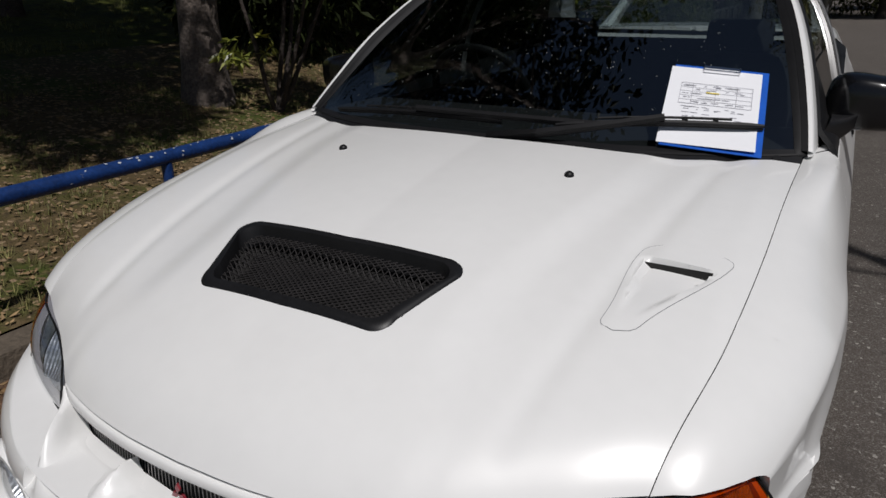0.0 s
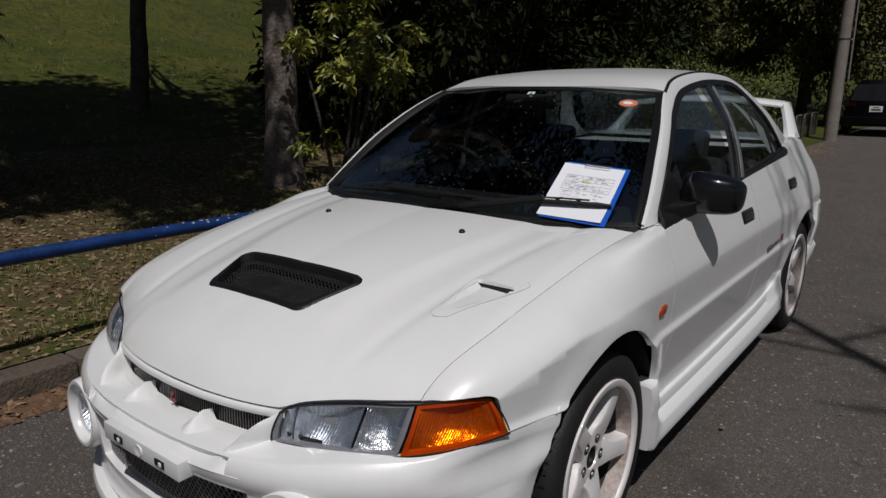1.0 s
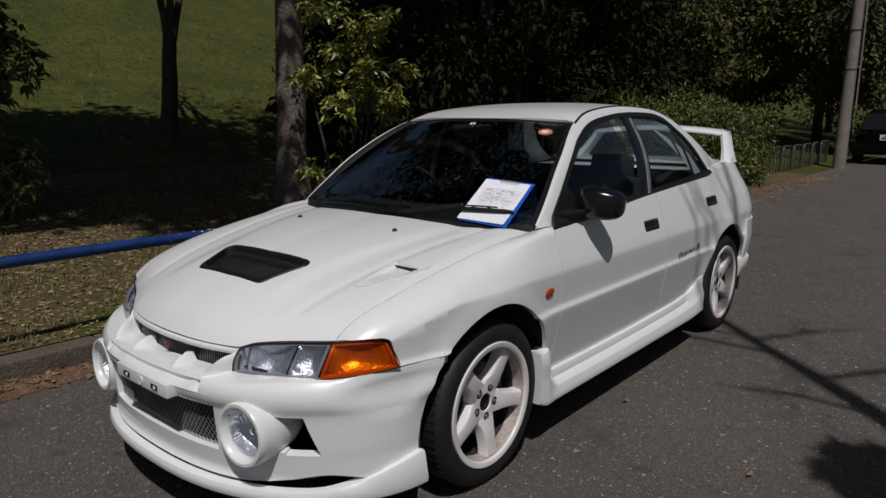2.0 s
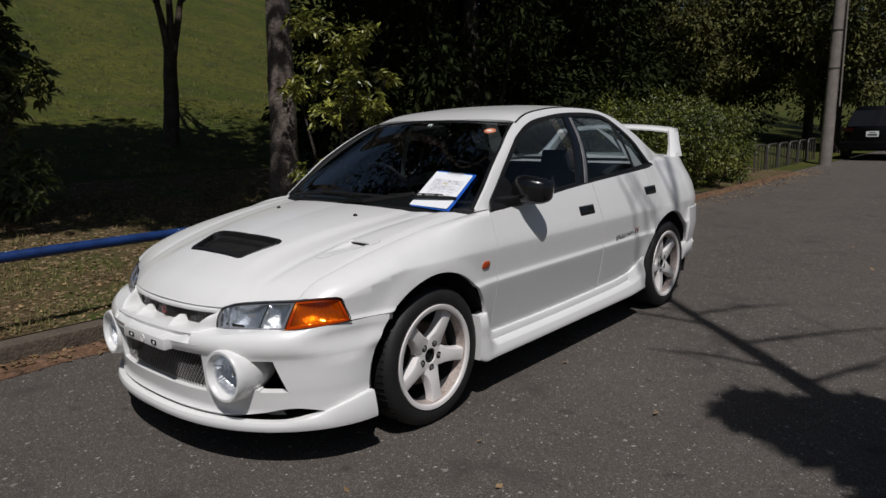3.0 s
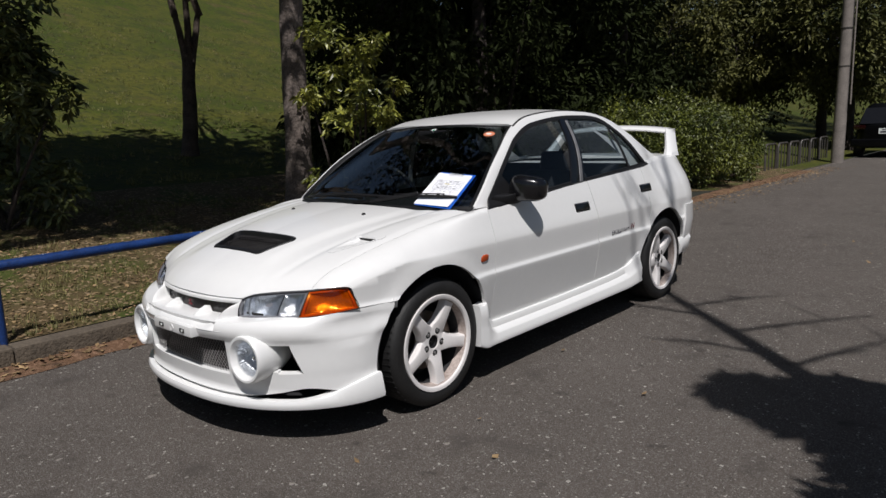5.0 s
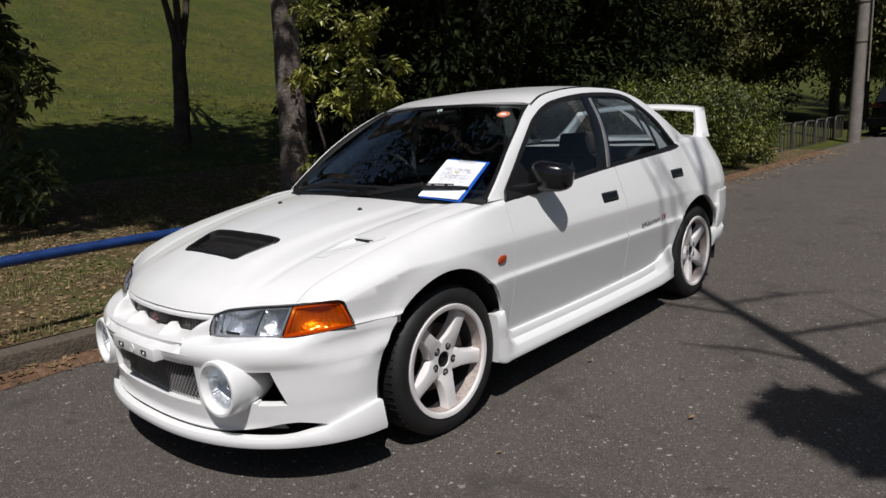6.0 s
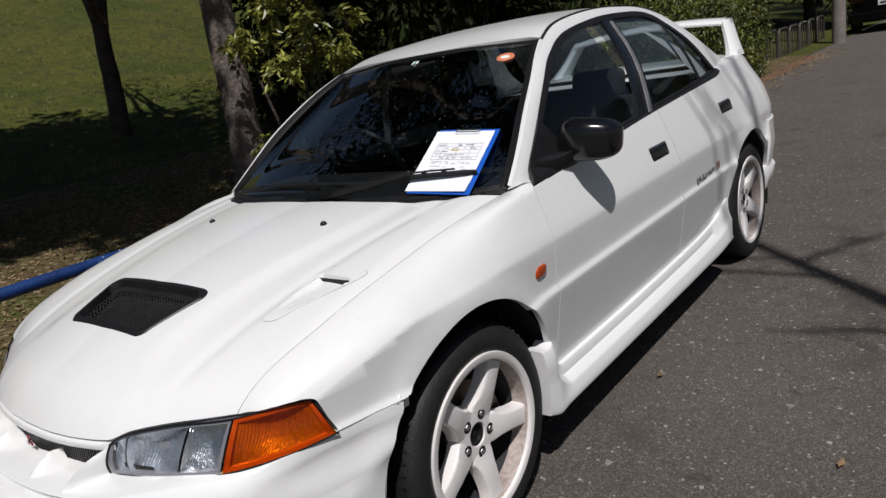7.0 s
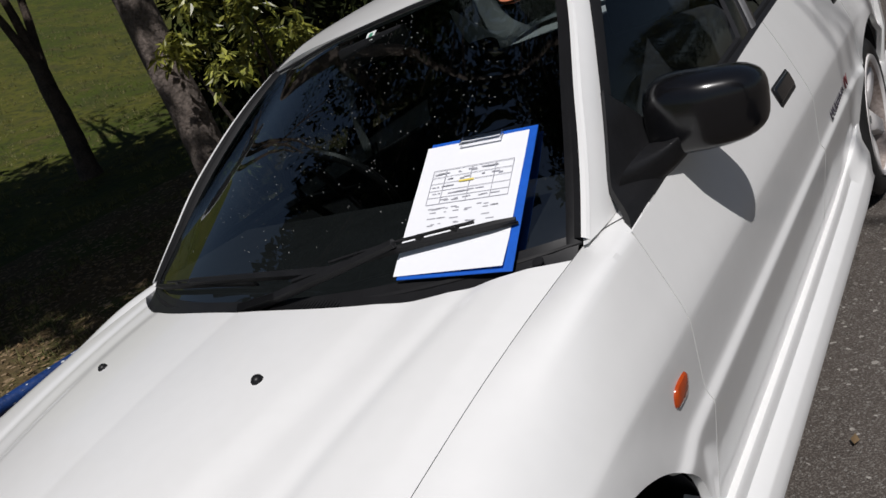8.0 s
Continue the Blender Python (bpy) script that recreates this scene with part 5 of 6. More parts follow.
def build_cabin():
    part("dashboard", sheet([[(x, y, z) for x in ramp(-0.70, 0.70, 12)] for y, z in ((0.30, 0.86), (0.45, 0.905), (0.75, 0.90), (0.86, 0.86), (0.90, 0.62))]), TRIM, car)
    part("cabin_floor", box((1.50, 2.6, 0.04), (0, 1.55, 0.26)), TRIM, car)
    part("engine_bay_wall", box((1.3, 0.03, 0.5), (0, 0.36, 0.60)), TRIM, car)
    part("engine_bay_floor", box((0.95, 1.0, 0.03), (0, -0.15, 0.42)), TRIM, car)
    for s in (1, -1):
        part("door_card", box((0.03, 1.75, 0.56), (s * 0.735, 1.35, 0.60), (0, 0, 0), 0.01, 1), TRIM, car)
        cx = s * 0.36
        part("seat_base", box((0.48, 0.50, 0.16), (cx, 1.28, 0.46), (6, 0, 0), 0.05, 3), SEAT, car)
        part("seat_back", box((0.46, 0.13, 0.56), (cx, 1.66, 0.74), (-18, 0, 0), 0.055, 3), SEAT, car)
        part("head_rest", box((0.25, 0.09, 0.14), (cx, 1.77, 1.065), (-12, 0, 0), 0.035, 3), SEAT, car, "grey cloth head rest")
    part("rear_bench", box((1.25, 0.18, 0.60), (0, 2.28, 0.72), (-18, 0, 0), 0.05, 3), SEAT, car)
    part("parcel_shelf", box((1.2, 0.46, 0.03), (0, 2.55, 0.995), (0, 0, 0), 0.005, 1), LIGHT_TRIM, car, "pale grey parcel shelf")
    part("centre_pillar_trim", sheet([[(-house_x(y, z) + 0.03, y + 0.22 * (1.3 - z), z) for z in ramp(0.90, 1.31, 8)] for y in (1.30, 1.345)]), LIGHT_TRIM, car, "pale grey pillar trim")
    for s in (1, -1):
        part("rear_pillar_trim", sheet([[(s * (house_x(2.2, z) - 0.04), 2.02 + 1.15 * (1.22 - z) + dy * (1.3 - z), z) for z in ramp(1.0, 1.27, 6)] for dy in (0.0, 1.0)]), LIGHT_TRIM, car)
    c, q = Vector((-0.36, 0.90, 0.915)), Matrix.Rotation(radians(-62), 4, "X")
    ring = [c + q @ Vector((0.185 * math.cos(a), 0.185 * math.sin(a), 0)) for a in ramp(0, 2 * math.pi, 36)]
    wheel = part("steering_wheel", tube(ring, 0.014, 8, cap=False), BLACK, car)
    bm = None
    for a in (0, 180, 270):
        bm = tube([c, c + q @ Vector((0.18 * math.cos(radians(a)), 0.18 * math.sin(radians(a)), 0))], 0.016, 6, bm)
    part("steering_spokes", bm, BLACK, wheel)
    part("inside_mirror", box((0.22, 0.03, 0.06), (0.0, 0.90, 1.275), (0, 0, 8), 0.012, 2), BLACK, car)


def build_wipers():
    def lay(u, v, h):
        p = Vector(front_glass(u, v))
        return p + Vector((0, -0.53, 0.85)) * h

    for name, a, b, pivot, top in (("wiper", (0.885, 0.085), (0.24, 0.055), 0, 0), ("wiper", (0.02, 0.075), (-0.80, 0.035), 0, 0)):
        rise = 0.034 if a[0] > 0.5 else 0.018
        blade = [lay(a[0] + (b[0] - a[0]) * t, a[1] + (b[1] - a[1]) * t + 0.02 * math.sin(math.pi * t), rise) for t in ramp(0, 1, 14)]
        bm = tube(blade, [0.0045] + [0.0070] * 13 + [0.0045], 6)
        bm = tube([p + Vector((0, 0.004, 0.011)) for p in blade[2:12]], 0.0034, 6, bm)
        for p in blade[3:11:2]:
            bm = box((0.012, 0.010, 0.014), p + Vector((0, 0.002, 0.006)), bm=bm)
        bm = tube([p + Vector((0, 0.003, -0.008)) for p in blade], 0.003, 5, bm)
        part("wiper_blade", bm, BLACK, car, "black wiper blade")
        mid = lay(a[0] + (b[0] - a[0]) * 0.45, a[1] + (b[1] - a[1]) * 0.45 + 0.02, rise + 0.016)
        if name == "wiper" and a[0] > 0:
            path = [lay(0.0, 0.005, 0.012), lay(0.18, 0.025, 0.024), lay(0.40, 0.065, 0.034), mid]
        else:
            path = [lay(-0.86, 0.005, 0.012), lay(-0.66, 0.05, 0.026), mid]
        part("wiper_arm", tube(path, [0.016, 0.013, 0.011, 0.009][: len(path)], 6), BLACK, car, "black wiper arm")


build_hood()
for s in (1, -1):
    build_fender(s)
    build_sides(s)
    build_house(s)
    build_lamps(s)
build_screens()
build_nose()
build_wing()
build_cabin()
build_wipers()
build_wheel(0.0, 1, 60)
build_wheel(2.51, 1, 40)
build_wheel(0.0, -1, 20)
build_wheel(2.51, -1, 5)
part("underbody", box((1.44, 3.5, 0.06), (0, 1.25, 0.25), (0, 0, 0), 0.01, 1), TRIM, car)


# ---- plants ----
def leaves(name, centres, spread, count, size, mat, seed, parent=None, droop=0.3, aspect=0.42, whorl=0):
    """One mesh of many single leaves round a set of clump centres (x, y, z, radius)."""
    rng = np.random.default_rng(seed)
    c = np.array(centres, float)
    weight = c[:, 3] ** 2
    pick = rng.choice(len(c), count, p=weight / weight.sum())
    d = rng.normal(size=(count, 3))
    d /= np.linalg.norm(d, axis=1)[:, None]
    r = rng.uniform(0, 1, count) ** 0.45
    base = c[pick, :3] + d * (r * c[pick, 3])[:, None] * np.array(spread)
    way = d + rng.normal(scale=0.55, size=(count, 3)) - np.array((0, 0, droop))
    if whorl:
        # leaves in rosettes round the tips of twigs
        tip = np.repeat(np.arange(0, count, whorl), whorl)[:count]
        axis = d[tip] * 0.6 + np.array((0, 0, 0.55))
        axis /= np.linalg.norm(axis, axis=1)[:, None]
        ref = np.cross(axis, np.array((0.31, 0.95, 0.1)))
        ref /= np.linalg.norm(ref, axis=1)[:, None]
        turn = np.arange(count) * 2 * math.pi / whorl + rng.normal(scale=0.25, size=count)
        spin = ref * np.cos(turn)[:, None] + np.cross(axis, ref) * np.sin(turn)[:, None]
        base = base[tip] + axis * rng.uniform(-0.02, 0.01, count)[:, None]
        way = spin + axis * rng.uniform(0.0, 0.7, count)[:, None] - np.array((0, 0, droop * 0.8))
    way /= np.linalg.norm(way, axis=1)[:, None]
    side = np.cross(way, rng.normal(size=(count, 3)) * 0.6 + np.array((0, 0, 1.0)))
    side /= np.linalg.norm(side, axis=1)[:, None] + 1e-9
    nrm = np.cross(side, way)
    ln = size * rng.uniform(0.6, 1.35, count)[:, None]
    w = ln * aspect * 0.5
    v = np.stack([base, base + way * ln * 0.45 + side * w + nrm * ln * 0.05, base + way * ln - nrm * ln * 0.10, base + way * ln * 0.45 - side * w + nrm * ln * 0.05], 1).reshape(-1, 3)
    i = np.arange(count)[:, None] * 4
    faces = np.concatenate([i + np.array([[0, 1, 2]]), i + np.array([[0, 2, 3]])], 1).reshape(-1, 3)
    me = bpy.data.meshes.new(name)
    me.from_pydata(v.tolist(), [], faces.tolist())
    me.materials.append(mat)
    ob = new(name, me)
    if parent:
        ob.parent = parent
        ob.matrix_parent_inverse = parent.matrix_basis.inverted()
    return ob


def limb(a, b, r0, r1, seed, wob=0.08, steps=8):
    rng = random.Random(seed)
    a, b = Vector(a), Vector(b)
    pts, radii = [], []
    side = Vector((rng.uniform(-1, 1), rng.uniform(-1, 1), 0)) * wob
    for t in ramp(0, 1, steps):
        pts.append(a.lerp(b, t) + side * math.sin(math.pi * t) + Vector((rng.uniform(-1, 1), rng.uniform(-1, 1), 0)) * wob * 0.15)
        radii.append(r0 + (r1 - r0) * t)
    return pts, radii


def tree(place, trunk_r, height, fork, crown, leaf, seed, label, bark=BARK, count=6000, size=0.10, lean=(0, 0), clumps=26, stems=()):
    """A tapered trunk that forks into limbs, with a crown (centre height, radius across, half height)."""
    rng = random.Random(seed)
    t = thing("tree", place, label=label, category="tree")
    x, y, z = place
    top = Vector((x + lean[0], y + lean[1], z + fork))
    pts, radii = limb((x, y, z - 0.15), top, trunk_r, trunk_r * 0.72, seed, 0.05, 10)
    radii[0], radii[1] = trunk_r * 1.5, trunk_r * 1.1
    part("trunk", tube(pts, radii, 14), bark, t)
    cz, cr, ch = crown
    cl = []
    for k in range(clumps):
        a, u = rng.uniform(0, 2 * math.pi), rng.uniform(-1, 1)
        rr = cr * math.sqrt(max(0.05, 1 - u * u * 0.8)) * rng.uniform(0.35, 1.0)
        cl.append((x + lean[0] + rr * math.cos(a), y + lean[1] + rr * math.sin(a), cz + u * ch, cr * rng.uniform(0.16, 0.36)))
    bm = None
    for k in range(len(stems) or 5):
        q = cl[k]
        if k < len(stems):
            bend = top + Vector(stems[k])
            p, r = limb(top - Vector((0, 0, 0.25)), bend, trunk_r * 0.52, trunk_r * 0.34, seed + k, 0.03)
            bm = tube(p, r, 8, bm)
            p, r = limb(bend - Vector((0, 0, 0.03)), q[:3], trunk_r * 0.42, trunk_r * 0.10, seed + k, 0.15)
        else:
            p, r = limb(top - Vector((0, 0, 0.1)), q[:3], trunk_r * 0.5, trunk_r * 0.12, seed + k, 0.25)
        bm = tube(p, r, 8, bm)
        for m in range(1 if stems else 3):
            w = cl[(k * 3 + m + 5) % len(cl)]
            s = p[4 + m]
            pp, r2 = limb(s, w[:3], trunk_r * 0.2, trunk_r * 0.05, seed + k * 7 + m, 0.2, 5)
            bm = tube(pp, r2, 5, bm)
    part("limb", bm, bark, t)
    if count:
        leaves("crown", cl, (1, 1, 0.75), count, size, leaf, seed + 99, t)
    return t


def shrub(place, clumps, count, size, leaf, seed, label, stems=5, aspect=0.40, category="shrub", whorl=0):
    t = thing("shrub", place, label=label, category=category)
    bm = None
    for k in range(stems):
        q = clumps[k * len(clumps) // stems]
        p, r = limb((place[0], place[1], place[2] - 0.05), q[:3], 0.022, 0.008, seed + k, 0.1, 6)
        bm = tube(p, r, 6, bm)
    part("stem", bm, DARK_BARK, t)
    leaves("foliage", clumps, (1, 1, 0.9), count, size, leaf, seed, t, droop=0.45, aspect=aspect, whorl=whorl)
    return t


rnd = random.Random(5)
# the tree by the kerb and the broad-leaved shrub at its foot
tree((-3.78, 2.65, land(-3.78, 2.65)), 0.165, 9.0, 3.6, (7.0, 3.2, 1.7), LEAF_SHADED, 11, "grey-barked park tree with a high dark crown", count=5500, size=0.20, lean=(-0.05, 0.1), clumps=60)
cl = [(-2.98 + rnd.uniform(-0.46, 0.42), 2.80 + rnd.uniform(-0.36, 0.40), rnd.uniform(1.45, 2.40), rnd.uniform(0.10, 0.21)) for _ in range(20)]
cl += [(-3.36, 2.62, 0.80, 0.14), (-3.24, 2.80, 0.88, 0.10), (-2.62, 2.95, 1.55, 0.16)]
shrub((-3.28, 2.92, land(-3.28, 2.92)), cl, 2900, 0.088, LEAF, 21, "leafy evergreen shrub with glossy light green leaves beside the tree", aspect=0.36, whorl=7)
tree((-7.93, 3.50, land(-7.93, 3.50)), 0.138, 7.0, 1.50, (7.0, 1.5, 1.2), LEAF_SHADED, 33, "dark forked tree standing at the edge of the shade", bark=SHADE_BARK, count=500, size=0.12, clumps=40, lean=(0.0, 0.14), stems=((0.0, -0.15, 0.75), (0.0, 0.26, 0.80), (0.05, 0.03, 1.0)))
tree((-4.9, -0.35, land(-4.9, -0.35)), 0.17, 9.0, 3.4, (7.0, 2.8, 1.6), LEAF_SHADED, 44, "dark tree trunk behind a leafy shrub", bark=DARK_BARK, count=20000, size=0.22, clumps=56)
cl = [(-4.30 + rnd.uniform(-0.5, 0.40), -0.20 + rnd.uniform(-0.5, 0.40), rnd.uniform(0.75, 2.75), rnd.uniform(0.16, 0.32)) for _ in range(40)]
shrub((-4.4, -0.3, land(-4.4, -0.3)), cl, 5600, 0.105, LEAF_HALF_SHADE, 51, "dark leafy evergreen shrub in half shade", aspect=0.36, whorl=7)
# tall trees, their unseen high crowns placed to shade the bank and the wood
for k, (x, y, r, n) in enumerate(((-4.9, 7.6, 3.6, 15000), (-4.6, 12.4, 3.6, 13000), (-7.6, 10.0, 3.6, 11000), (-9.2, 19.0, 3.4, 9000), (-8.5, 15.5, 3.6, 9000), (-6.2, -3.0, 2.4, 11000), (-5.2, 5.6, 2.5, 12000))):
    tree((x, y, land(x, y)), 0.15, 9.5, 4.2, (7.2, r, 1.9), LEAF_SHADED, 60 + k, "tall evergreen tree in the wood, leaves coloured for shade", bark=DARK_BARK, count=n, size=0.24, clumps=56)
# added tree out of view, its crown set to shade the lawn strip
tree((-3.6, -3.6, land(-3.6, -3.6)), 0.14, 8, 4.6, (6.8, 1.7, 0.9), LEAF_SHADED, 77, "unseen tree added over the kerb to shade the lawn", bark=DARK_BARK, count=8000, size=0.17, lean=(1.6, 2.3), clumps=34)
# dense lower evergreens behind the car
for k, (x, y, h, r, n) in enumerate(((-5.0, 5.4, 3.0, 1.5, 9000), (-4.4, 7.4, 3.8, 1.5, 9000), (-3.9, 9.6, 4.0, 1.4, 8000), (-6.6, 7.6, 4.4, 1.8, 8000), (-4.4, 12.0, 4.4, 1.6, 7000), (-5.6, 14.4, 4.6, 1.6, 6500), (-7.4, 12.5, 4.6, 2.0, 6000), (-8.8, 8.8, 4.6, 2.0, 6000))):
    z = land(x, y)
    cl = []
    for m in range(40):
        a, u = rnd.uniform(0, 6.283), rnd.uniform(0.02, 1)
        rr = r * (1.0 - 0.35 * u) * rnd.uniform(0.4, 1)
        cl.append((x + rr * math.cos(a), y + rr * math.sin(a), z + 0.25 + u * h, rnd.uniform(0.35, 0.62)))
    shrub((x, y, z), cl, n, 0.15, LEAF_SHADED, 200 + k, "dense evergreen bush, leaves coloured for deep shade", category="bush")
# sunlit hedge by the road
for k, (x, y, h, r) in enumerate(((-2.35, 9.7, 1.25, 0.75), (-2.35, 10.9, 1.42, 0.8), (-2.45, 12.1, 1.32, 0.8), (-3.2, 10.2, 1.55, 0.8), (-2.9, 8.7, 1.2, 0.6))):
    z = land(x, y)
    cl = [(x + rnd.uniform(-r, r) * 0.85, y + rnd.uniform(-r, r), z + rnd.uniform(0.15, h), rnd.uniform(0.2, 0.42)) for _ in range(30)]
    shrub((x, y, z), cl, 14000, 0.070, LEAF_HEDGE, 300 + k, "clipped green hedge bush in sunlight beside the road", category="hedge")
# far trees that close the view
for k, (x, y, h, r) in enumerate(((-3.8, 27, 5.0, 3.0), (-8, 30, 6.0, 3.6), (-1.0, 33, 6.2, 3.4), (3.0, 40, 6.0, 3.4), (-13, 27, 6.0, 4.0), (-14, 19, 6.0, 3.6), (8, 46, 7.0, 4.5), (15, 50, 7.5, 5), (24, 52, 8, 6), (-6, 40, 8, 5), (-18, 34, 8, 5), (-8.5, 24.5, 4.0, 2.2), (-6.8, 27.0, 4.4, 2.4), (1.5, 30.0, 5.0, 2.6), (-2.6, 25.5, 4.4, 2.2), (-10.5, 20.0, 5.0, 2.6))):
    tree((x, y, land(x, y)), 0.2, 10, 2.6, (h, r, h * 0.55), LEAF_FAR, 400 + k, "distant leafy park tree along the road", bark=DARK_BARK, count=14000, size=0.12 + 0.003 * y, clumps=70)


# low growth under the far trees
for k, (x, y, h, r) in enumerate(((0.9, 34.0, 3.2, 2.2), (-8.6, 29.5, 3.6, 2.4), (-3.4, 36.0, 4.0, 2.6), (4.6, 42.0, 4.0, 3.0))):
    z = land(x, y)
    cl = [(x + rnd.uniform(-r, r), y + rnd.uniform(-r, r), z + rnd.uniform(0.2, h), rnd.uniform(0.5, 0.9)) for _ in range(26)]
    shrub((x, y, z), cl, 5000, 0.20, LEAF_FAR, 500 + k, "distant leafy bush below the park trees", category="bush")


# ---- the street tree behind the camera, whose shadow falls on the road ----
def street_tree():
    x, y = 4.16, -0.73
    t = thing("tree", (x, y, 0), label="young street tree with a bare leader above its crown", category="tree")
    p, r = limb((x, y, -0.1), (x, y, 9.4), 0.135, 0.024, 70, 0.06, 14)
    part("trunk", tube(p, r, 10), DARK_BARK, t)
    bm = None
    for k, (z0, dx, dy, dz, r0) in enumerate(((7.4, 0.85, 0.25, 1.0, 0.030), (7.6, -0.35, -0.55, 1.0, 0.018), (7.0, -0.5, -0.35, 0.9, 0.026), (6.3, 0.95, 0.55, 0.8, 0.028), (5.6, -0.45, -0.35, 0.6, 0.024), (5.2, 0.7, 0.65, 0.7, 0.026), (4.6, -0.3, -0.25, 0.4, 0.02), (8.1, 0.1, -0.95, 1.5, 0.022), (8.5, 0.0, -0.35, 1.6, 0.018))):
        pp, rr = limb((x, y, z0), (x + dx, y + dy, z0 + dz), r0, r0 * 0.35, 80 + k, 0.07, 6)
        bm = tube(pp, rr, 5, bm)
        for m in (3,) if z0 > 7.5 else (2, 3, 4, 5):
            side = Vector((math.sin(k * 2.3 + m), math.cos(k * 1.7 + 2 * m), 0.35)) * 0.32
            p2, r2 = limb(pp[m], pp[m] + side, r0 * 0.4, 0.004, 120 + 5 * k + m, 0.04, 4)
            bm = tube(p2, r2, 4, bm)
    part("limb", bm, DARK_BARK, t)
    cl = []
    for _ in range(44):
        h = rnd.uniform(1.9, 4.6)
        w = 0.14 + 0.20 * smooth((4.7 - h) / 1.8)
        cl.append((x + 0.04 + rnd.uniform(-w, w), y - 0.06 + rnd.uniform(-w, w), h, rnd.uniform(0.12, 0.22)))
    cl += [(x - 0.26, y - 0.26, 4.75, 0.16), (x - 0.20, y - 0.20, 4.45, 0.2)]
    leaves("crown", cl, (1, 1, 0.9), 19000, 0.14, LEAF_SHADED, 90, t)


street_tree()


# ---- rail, pole, fence ----
def build_rail():
    rail = thing("guard_rail", (-1.714, 0, 0.13), label="blue painted tubular steel guard rail with worn spots behind the kerb", category="rail")
    pts = [(-1.714 + 0.004 * math.sin(k), y, 0.607 + 0.003 * math.sin(k * 1.7)) for k, y in enumerate(ramp(-5.0, 8.6, 24))]
    bar = part("top_rail", tube(pts, 0.0325, 16), RAIL_BLUE, rail)
    for k in range(-2, 5):
        y = 0.575 + 1.705 * k
        part("post", tube([(-1.714, y, 0.02), (-1.714, y, 0.595)], 0.024, 14), RAIL_BLUE, rail)
    rng = random.Random(8)
    bm = bmesh.new()
    for _ in range(260):
        y, a, s = rng.uniform(-3, 4), rng.uniform(-0.4, 2.4), rng.uniform(0.002, 0.006)
        c = Vector((-1.714 + 0.0331 * math.cos(a), y, 0.607 + 0.0331 * math.sin(a)))
        tx, ty = Vector((-math.sin(a), 0, math.cos(a))) * s, Vector((0, 1, 0)) * s * rng.uniform(0.6, 1.8)
        bm.faces.new([bm.verts.new(c + tx * math.cos(q) + ty * math.sin(q)) for q in ramp(0, 5.236, 5)])
    tagged(part("paint_chip", bm, CHIPPED, bar), kind="stuff")


build_rail()


def build_pole():
    pole = thing("utility_pole", (-1.62, 19.4, 0.02), label="tall tapered concrete utility pole at the road's edge", category="pole")
    part("shaft", lathe([(0.165, -0.1), (0.160, 0.5), (0.145, 4), (0.12, 9), (0.0, 9.01)], Vector((0.012, 0, 1)).normalized(), (-1.62, 19.4, 0), 24), POLE, pole)
    for z in (2.6, 3.6):
        part("band", lathe([(0.150, z), (0.158, z + 0.005), (0.158, z + 0.04), (0.150, z + 0.045)], Vector((0.012, 0, 1)).normalized(), (-1.62, 19.4, 0), 24), FENCE, pole)
    part("conduit", tube([(-1.36, 19.3, 1.6), (-1.36, 19.3, 4.5)], 0.02, 8), POLE, pole, "grey conduit")


build_pole()


def hoop(place):
    x, y, z = place
    pts = [(x, y - 0.42, z - 0.1), (x, y - 0.42, z + 0.52), (x, y - 0.38, z + 0.60), (x, y - 0.30, z + 0.63), (x, y + 0.30, z + 0.63), (x, y + 0.38, z + 0.60), (x, y + 0.42, z + 0.52), (x, y + 0.42, z - 0.1)]
    h = thing("hoop_barrier", place, label="low brown steel hoop barrier at the road's edge", category="barrier", group="hoop barriers")
    part("hoop", tube(pts, 0.028, 10), FENCE, h)
    for dy in (-0.14, 0.14):
        part("upright", tube([(x, y + dy, z - 0.1), (x, y + dy, z + 0.62)], 0.016, 8), FENCE, h)
    return h


first = hoop((-2.3, 15.7, land(-2.3, 15.7)))
for k in range(1, 6):
    y = 15.7 + 1.02 * k
    copy_thing(first, pose(-2.3, y, land(-2.3, y)))


